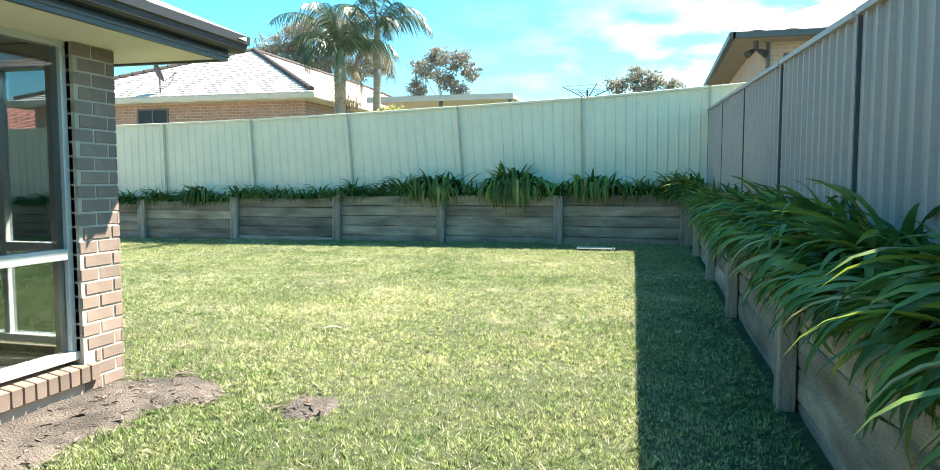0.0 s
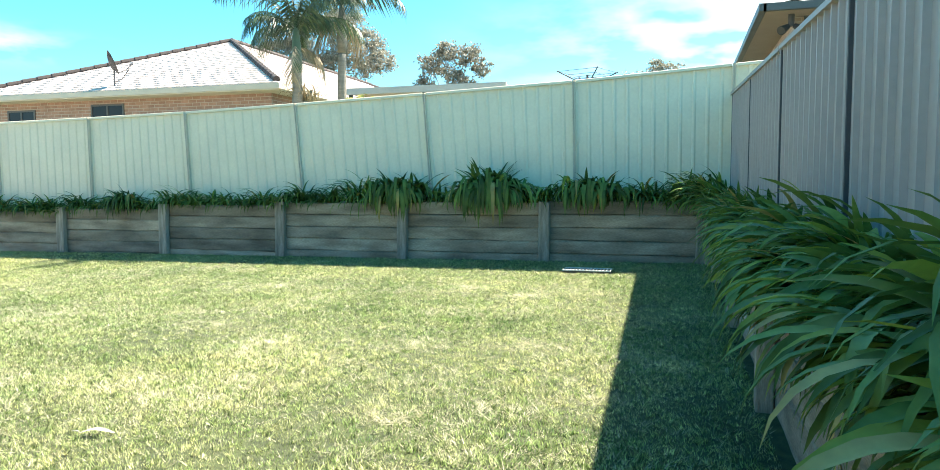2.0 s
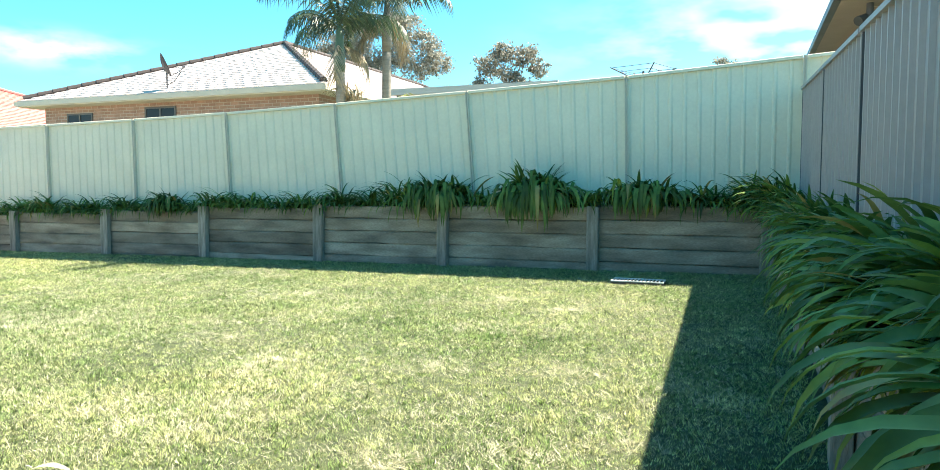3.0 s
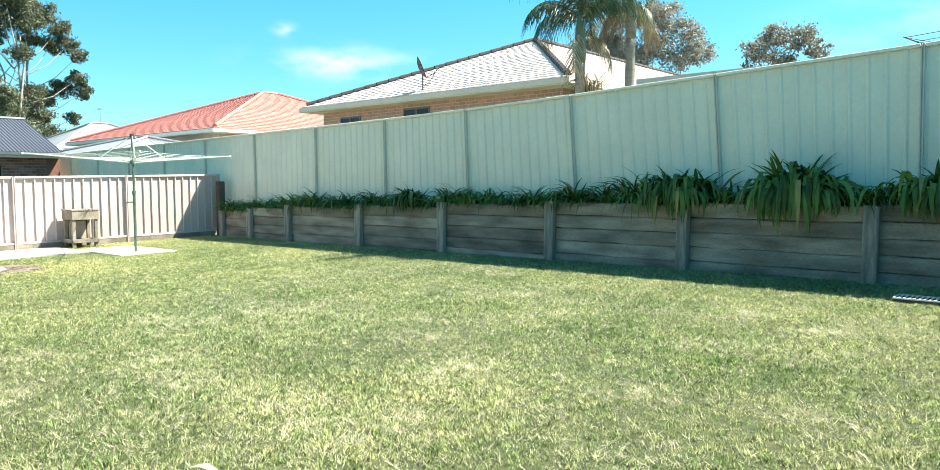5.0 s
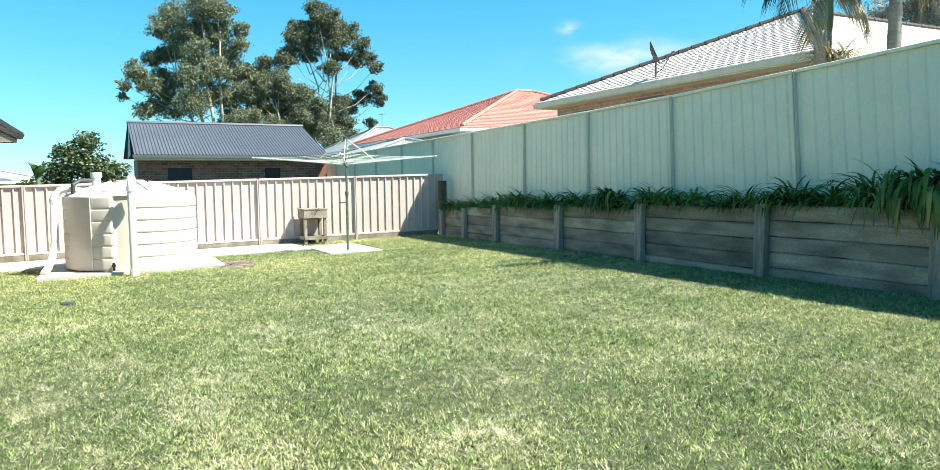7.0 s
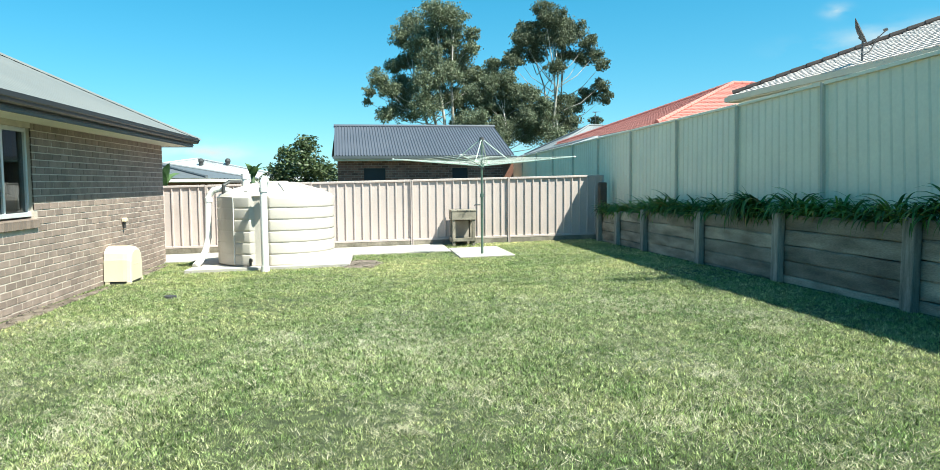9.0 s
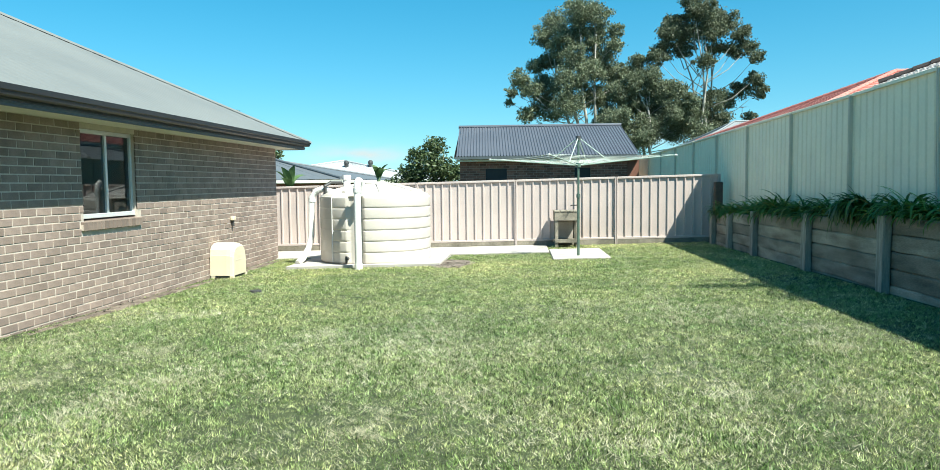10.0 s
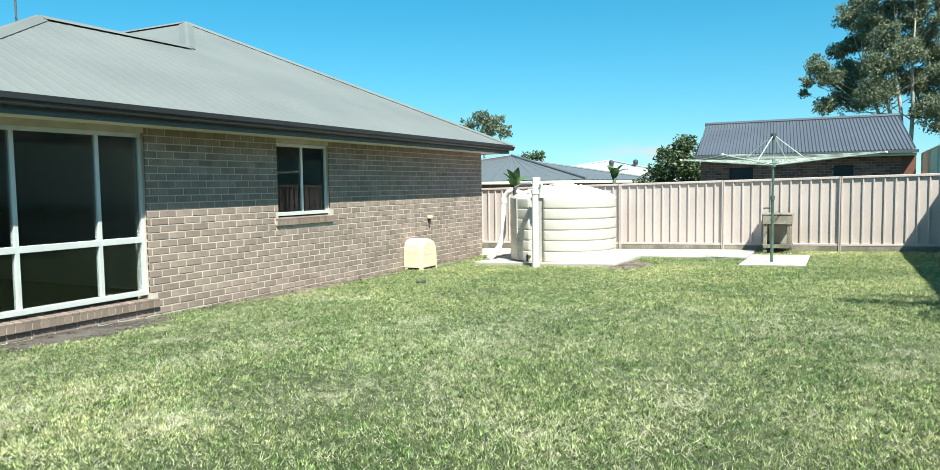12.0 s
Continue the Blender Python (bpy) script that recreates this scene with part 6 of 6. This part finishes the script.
# low shrubs just over the back fence
v, f = [], []
rg = random.Random(41)
shrub = empty("flowering_shrub", "small yellow-green leafy shrub showing over the fence", "shrub", at=(-6.1, 16.6, 0.1))
leaf_cloud(v, f, (-0.55, 0, 2.85), 0.5, 700, 0.10, rg, 0.55)
me = bpy.data.meshes.new("foliage")
me.from_pydata(v, [], f)
me.materials.append(leaf_material("yellow_shrub_leaf", (0.22, 0.27, 0.06), (0.45, 0.42, 0.18), 0.5, 0.4))
ob = new("foliage", me)
ob.parent = shrub
ob["kind"] = "stuff"
bm = new_bm()
tube(bm, (-6.1, 16.6, 0.0), (-6.6, 16.6, 2.9), 0.05, 0.03, 8)
part("stem", bm, M_BARK, shrub)
v, f = [], []
tuft = empty("dry_palm_tuft", "pale dry palm fronds hanging behind the fence", "plant", at=(-7.3, 15.6, 0.1))
for i in range(60):
    az, L = rg.uniform(0, 6.28), rg.uniform(0.35, 0.6)
    add_strip(v, f, leaf_strip(L, 0.03, rg.uniform(0.8, 1.5), rg.uniform(1.5, 3.2), rg, 5), Matrix.Translation((rg.gauss(0, 0.12), 0, 2.86)) @ Matrix.Rotation(az, 4, "Z"))
me = bpy.data.meshes.new("foliage")
me.from_pydata(v, [], f)
me.materials.append(M_PALMDRY)
ob = new("foliage", me)
ob.parent = tuft
ob["kind"] = "stuff"
bm = new_bm()
tube(bm, (-7.3, 15.6, 0.0), (-7.3, 15.6, 2.95), 0.06, 0.05, 8)
part("stem", bm, M_PALMBARK, tuft)


def banana(base, h, n, seed, label):
    rg = random.Random(seed)
    root = empty("banana_plant", label, "plant", at=base)
    bm = new_bm()
    tube(bm, base, Vector(base) + Vector((0, 0, h)), 0.09, 0.06, 10)
    part("stem", bm, M_SHAFT, root)
    for i in range(n):
        v, f = [], []
        az = i * 2.4 + rg.uniform(-0.3, 0.3)
        add_strip(v, f, leaf_strip(rg.uniform(0.55, 0.8), 0.26, rg.uniform(1.1, 1.5), rg.uniform(0.6, 1.6), rg, 8, rg.uniform(-0.5, 0.5)), Matrix.Translation(Vector(base) + Vector((0, 0, h - 0.1))) @ Matrix.Rotation(az, 4, "Z"))
        me = bpy.data.meshes.new("leaf")
        me.from_pydata(v, [], f)
        me.materials.append(M_BANANA)
        part("leaf", me, None, root)


M_BANANA = leaf_material("banana_leaf", (0.09, 0.16, 0.055), (0.16, 0.24, 0.10), 0.4, 0.25)
banana((-20.5, 2.68, -0.3), 1.62, 6, 51, "broad-leaved green banana plant beyond the low fence")
banana((-26.5, 4.05, -0.3), 1.95, 8, 52, "dark broad-leaved plant beyond the low fence")


# ---- grass ----
def grass(name, label, count, seed, mat, tall, wide, x_range, y_range, flat=0.0, patches=0):
    rs = np.random.RandomState(seed)
    x = rs.uniform(*x_range, count)
    y = rs.uniform(*y_range, count)
    if patches:
        cx, cy, size = rs.uniform(*x_range, patches), rs.uniform(*y_range, patches), rs.uniform(0.08, 0.3, patches)
        k = rs.randint(0, patches, count)
        x, y = cx[k] + rs.normal(0, 1, count) * size[k] * 1.5, cy[k] + rs.normal(0, 1, count) * size[k]
    keep = ~((x < HE + 0.02) & (y < HN + 0.03))
    keep &= ~((x < -15.3) & (y < 9.87) | (x < -13.2) & (y > 4.93) & (y < 7.82) | (x > -16.02) & (x < -13.83) & (y > 9.85) & (y < 10.97))
    keep &= x < 0.33 + (13.55 - y) * 0.0145 - 0.05
    keep &= ~((x > -1.64) & (x < -0.96) & (y > 12.28) & (y < 12.62))
    for cx, cy, rx, ry in EARTH:
        d = ((x - cx) / rx) ** 2 + ((y - cy) / ry) ** 2
        keep &= (d > rs.uniform(0.35, 1.1, count))
    x, y = x[keep], y[keep]
    n = len(x)
    z = 0.11 + 0.021 * (y - 13.5) + 0.009 * (x + 2) - 0.004
    a = rs.uniform(0, 2 * np.pi, n)
    h = tall * rs.uniform(0.5, 1.2, n)
    w = wide * rs.uniform(0.6, 1.3, n)
    # tufts a few centimetres across: taller or shorter, each leaning its own way
    cell = np.floor(x / 0.055 + 0.4 * np.sin(y * 41)).astype(np.int64) * 7919 + np.floor(y / 0.055 + 0.4 * np.sin(x * 37)).astype(np.int64)
    table = rs.uniform(0, 1, (4096, 3))
    tuft = table[cell % 4096]
    h = h * (0.55 + 1.0 * tuft[:, 0] ** 2)
    lean = (rs.normal(0, 1, n) * 0.8 + (tuft[:, 1] - 0.5) * 2.2) * h * (0.5 + flat)
    lean2 = (rs.normal(0, 1, n) * 0.8 + (tuft[:, 2] - 0.5) * 2.2) * h * (0.5 + flat)
    co = np.empty((n, 3, 3), np.float32)
    co[:, 0] = np.stack((x - np.cos(a) * w, y - np.sin(a) * w, z), 1)
    co[:, 1] = np.stack((x + np.cos(a) * w, y + np.sin(a) * w, z), 1)
    co[:, 2] = np.stack((x + lean, y + lean2, z + h), 1)
    me = bpy.data.meshes.new(name)
    me.vertices.add(n * 3)
    me.vertices.foreach_set("co", co.ravel())
    me.loops.add(n * 3)
    me.loops.foreach_set("vertex_index", np.arange(n * 3, dtype=np.int32))
    me.polygons.add(n)
    me.polygons.foreach_set("loop_start", np.arange(0, n * 3, 3, dtype=np.int32))
    me.update(calc_edges=True)
    me.materials.append(mat)
    return tagged(new(name, me), label, "lawn", kind="stuff")


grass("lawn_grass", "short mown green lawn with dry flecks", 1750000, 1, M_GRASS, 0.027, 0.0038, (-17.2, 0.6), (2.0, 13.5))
grass("dry_grass", "pale dry clippings in the lawn", 340000, 2, M_GRASSDRY, 0.024, 0.0038, (-17.2, 0.6), (2.0, 13.5), 0.6)
grass("dry_grass", "bleached dry patches worn in the lawn", 110000, 3, M_GRASSDRY, 0.024, 0.0036, (-9.0, -0.3), (4.6, 12.3), 0.9, patches=95)


# ---- distant cloud and haze ----
def cloud_haze_material():
    m = bpy.data.materials.new("glowing_cloud_haze")
    m.use_nodes = True
    nd, ln = m.node_tree.nodes, m.node_tree.links
    nd.remove(nd["Principled BSDF"])
    tc, ns, mp = nd.new("ShaderNodeTexCoord"), nd.new("ShaderNodeTexNoise"), nd.new("ShaderNodeMapping")
    mp.inputs["Scale"].default_value = (1, 1, 2.6)
    ns.inputs["Scale"].default_value, ns.inputs["Detail"].default_value = 0.013, 6
    ln.new(tc.outputs["Object"], mp.inputs["Vector"])
    ln.new(mp.outputs[0], ns.inputs["Vector"])
    gr, gm = nd.new("ShaderNodeTexGradient"), nd.new("ShaderNodeMapping")
    gr.gradient_type = "QUADRATIC_SPHERE"
    gm.inputs["Location"].default_value, gm.inputs["Scale"].default_value = (-1, -1, 0), (2, 2, 2)
    ln.new(tc.outputs["UV"], gm.inputs["Vector"])
    ln.new(gm.outputs[0], gr.inputs["Vector"])
    r = nd.new("ShaderNodeMapRange")
    r.inputs["From Min"].default_value, r.inputs["From Max"].default_value = 0.42, 0.75
    ln.new(ns.outputs["Fac"], r.inputs["Value"])
    mu = nd.new("ShaderNodeMath")
    mu.operation = "MULTIPLY"
    ln.new(r.outputs["Result"], mu.inputs[0])
    ln.new(gr.outputs["Fac"], mu.inputs[1])
    m3 = nd.new("ShaderNodeMath")
    m3.operation, m3.use_clamp = "MULTIPLY", True
    m3.inputs[1].default_value = 1.6
    ln.new(mu.outputs[0], m3.inputs[0])
    em, tr, mx = nd.new("ShaderNodeEmission"), nd.new("ShaderNodeBsdfTransparent"), nd.new("ShaderNodeMixShader")
    em.inputs["Color"].default_value, em.inputs["Strength"].default_value = (0.92, 0.97, 1.0, 1), 0.42
    ln.new(m3.outputs[0], mx.inputs["Fac"])
    ln.new(tr.outputs[0], mx.inputs[1])
    ln.new(em.outputs[0], mx.inputs[2])
    ln.new(mx.outputs[0], nd["Material Output"].inputs["Surface"])
    return m


M_CLOUDHAZE = cloud_haze_material()


def cloud(azimuth, elevation, wide, high):
    """A far curved glowing backdrop 900 m off, for cloud banks and haze."""
    R, n = 900.0, 10
    bm = new_bm()
    uv = bm.loops.layers.uv.new("uv")
    cols = []
    for i in range(n + 1):
        a = radians(azimuth + wide * (0.5 - i / n))
        cols.append([(bm.verts.new((R * math.cos(a), R * math.sin(a), 1.4 + R * math.tan(radians(elevation + high * s)))), (i / n, 0.5 + s)) for s in (-0.5, 0.5)])
    for a, b in zip(cols, cols[1:]):
        q = (a[0], b[0], b[1], a[1])
        f = bm.faces.new([v for v, _ in q])
        for l, (_, t) in zip(f.loops, q):
            l[uv].uv = t
    ob = tagged(part("backdrop_cloud", bm, M_CLOUDHAZE), "glowing white sheet for thin cloud and pale haze low in the sky", "cloud", kind="structure")
    ob.visible_shadow = False


# the three wide sheets at 70 to 84 degrees paint pale sky haze
for spec in ((141, 9.2, 22, 4.2), (145.3, 11.5, 3.5, 1.8), (-168, 2.3, 16, 3.2), (84, 8.5, 62, 20), (70, 9, 46, 20), (78, 12, 50, 22), (-190, 3.5, 14, 4)):
    cloud(*spec)


# ---- brick pieces ----
def grown(h, low):
    return (h[0], h[1], h[2] - low, h[3])


north_rects = brick_rects(HW, HE, -0.64, SOFFIT, [grown(BIG, 0.15), grown(SMALL, 0.13), (BIG[0] - 0.11, BIG[1] + 0.06, 0.0, 0.13), (SMALL[0] - 0.06, SMALL[1] + 0.06, 0.87, 1.0)])
lay_bricks("x", HN, north_rects, house, lambda a, z: -9.0 < a < -6.2 and -0.15 < z < 1.25, M_BRICK)
east_rects = brick_rects(HS, HN - 0.001, -0.64, SOFFIT, [grown(EAST, 0.15), (EAST[0] - 0.06, EAST[1] + 0.1, -0.02, 0.13)])
lay_bricks("y", HE, east_rects, house, lambda a, z: a > 3.6, M_BRICK)
bm = new_bm()
k = 0
z = -0.64
while z < SOFFIT - 0.05:
    if z > EAST[2]:
        box(bm, HE - 0.14, HE - 0.03, EAST[1] - 0.0, EAST[1] + 0.006, z, min(z + COURSE - 0.011, SOFFIT))
    z += COURSE
part("reveal_bricks", bm, M_BRICK, house)
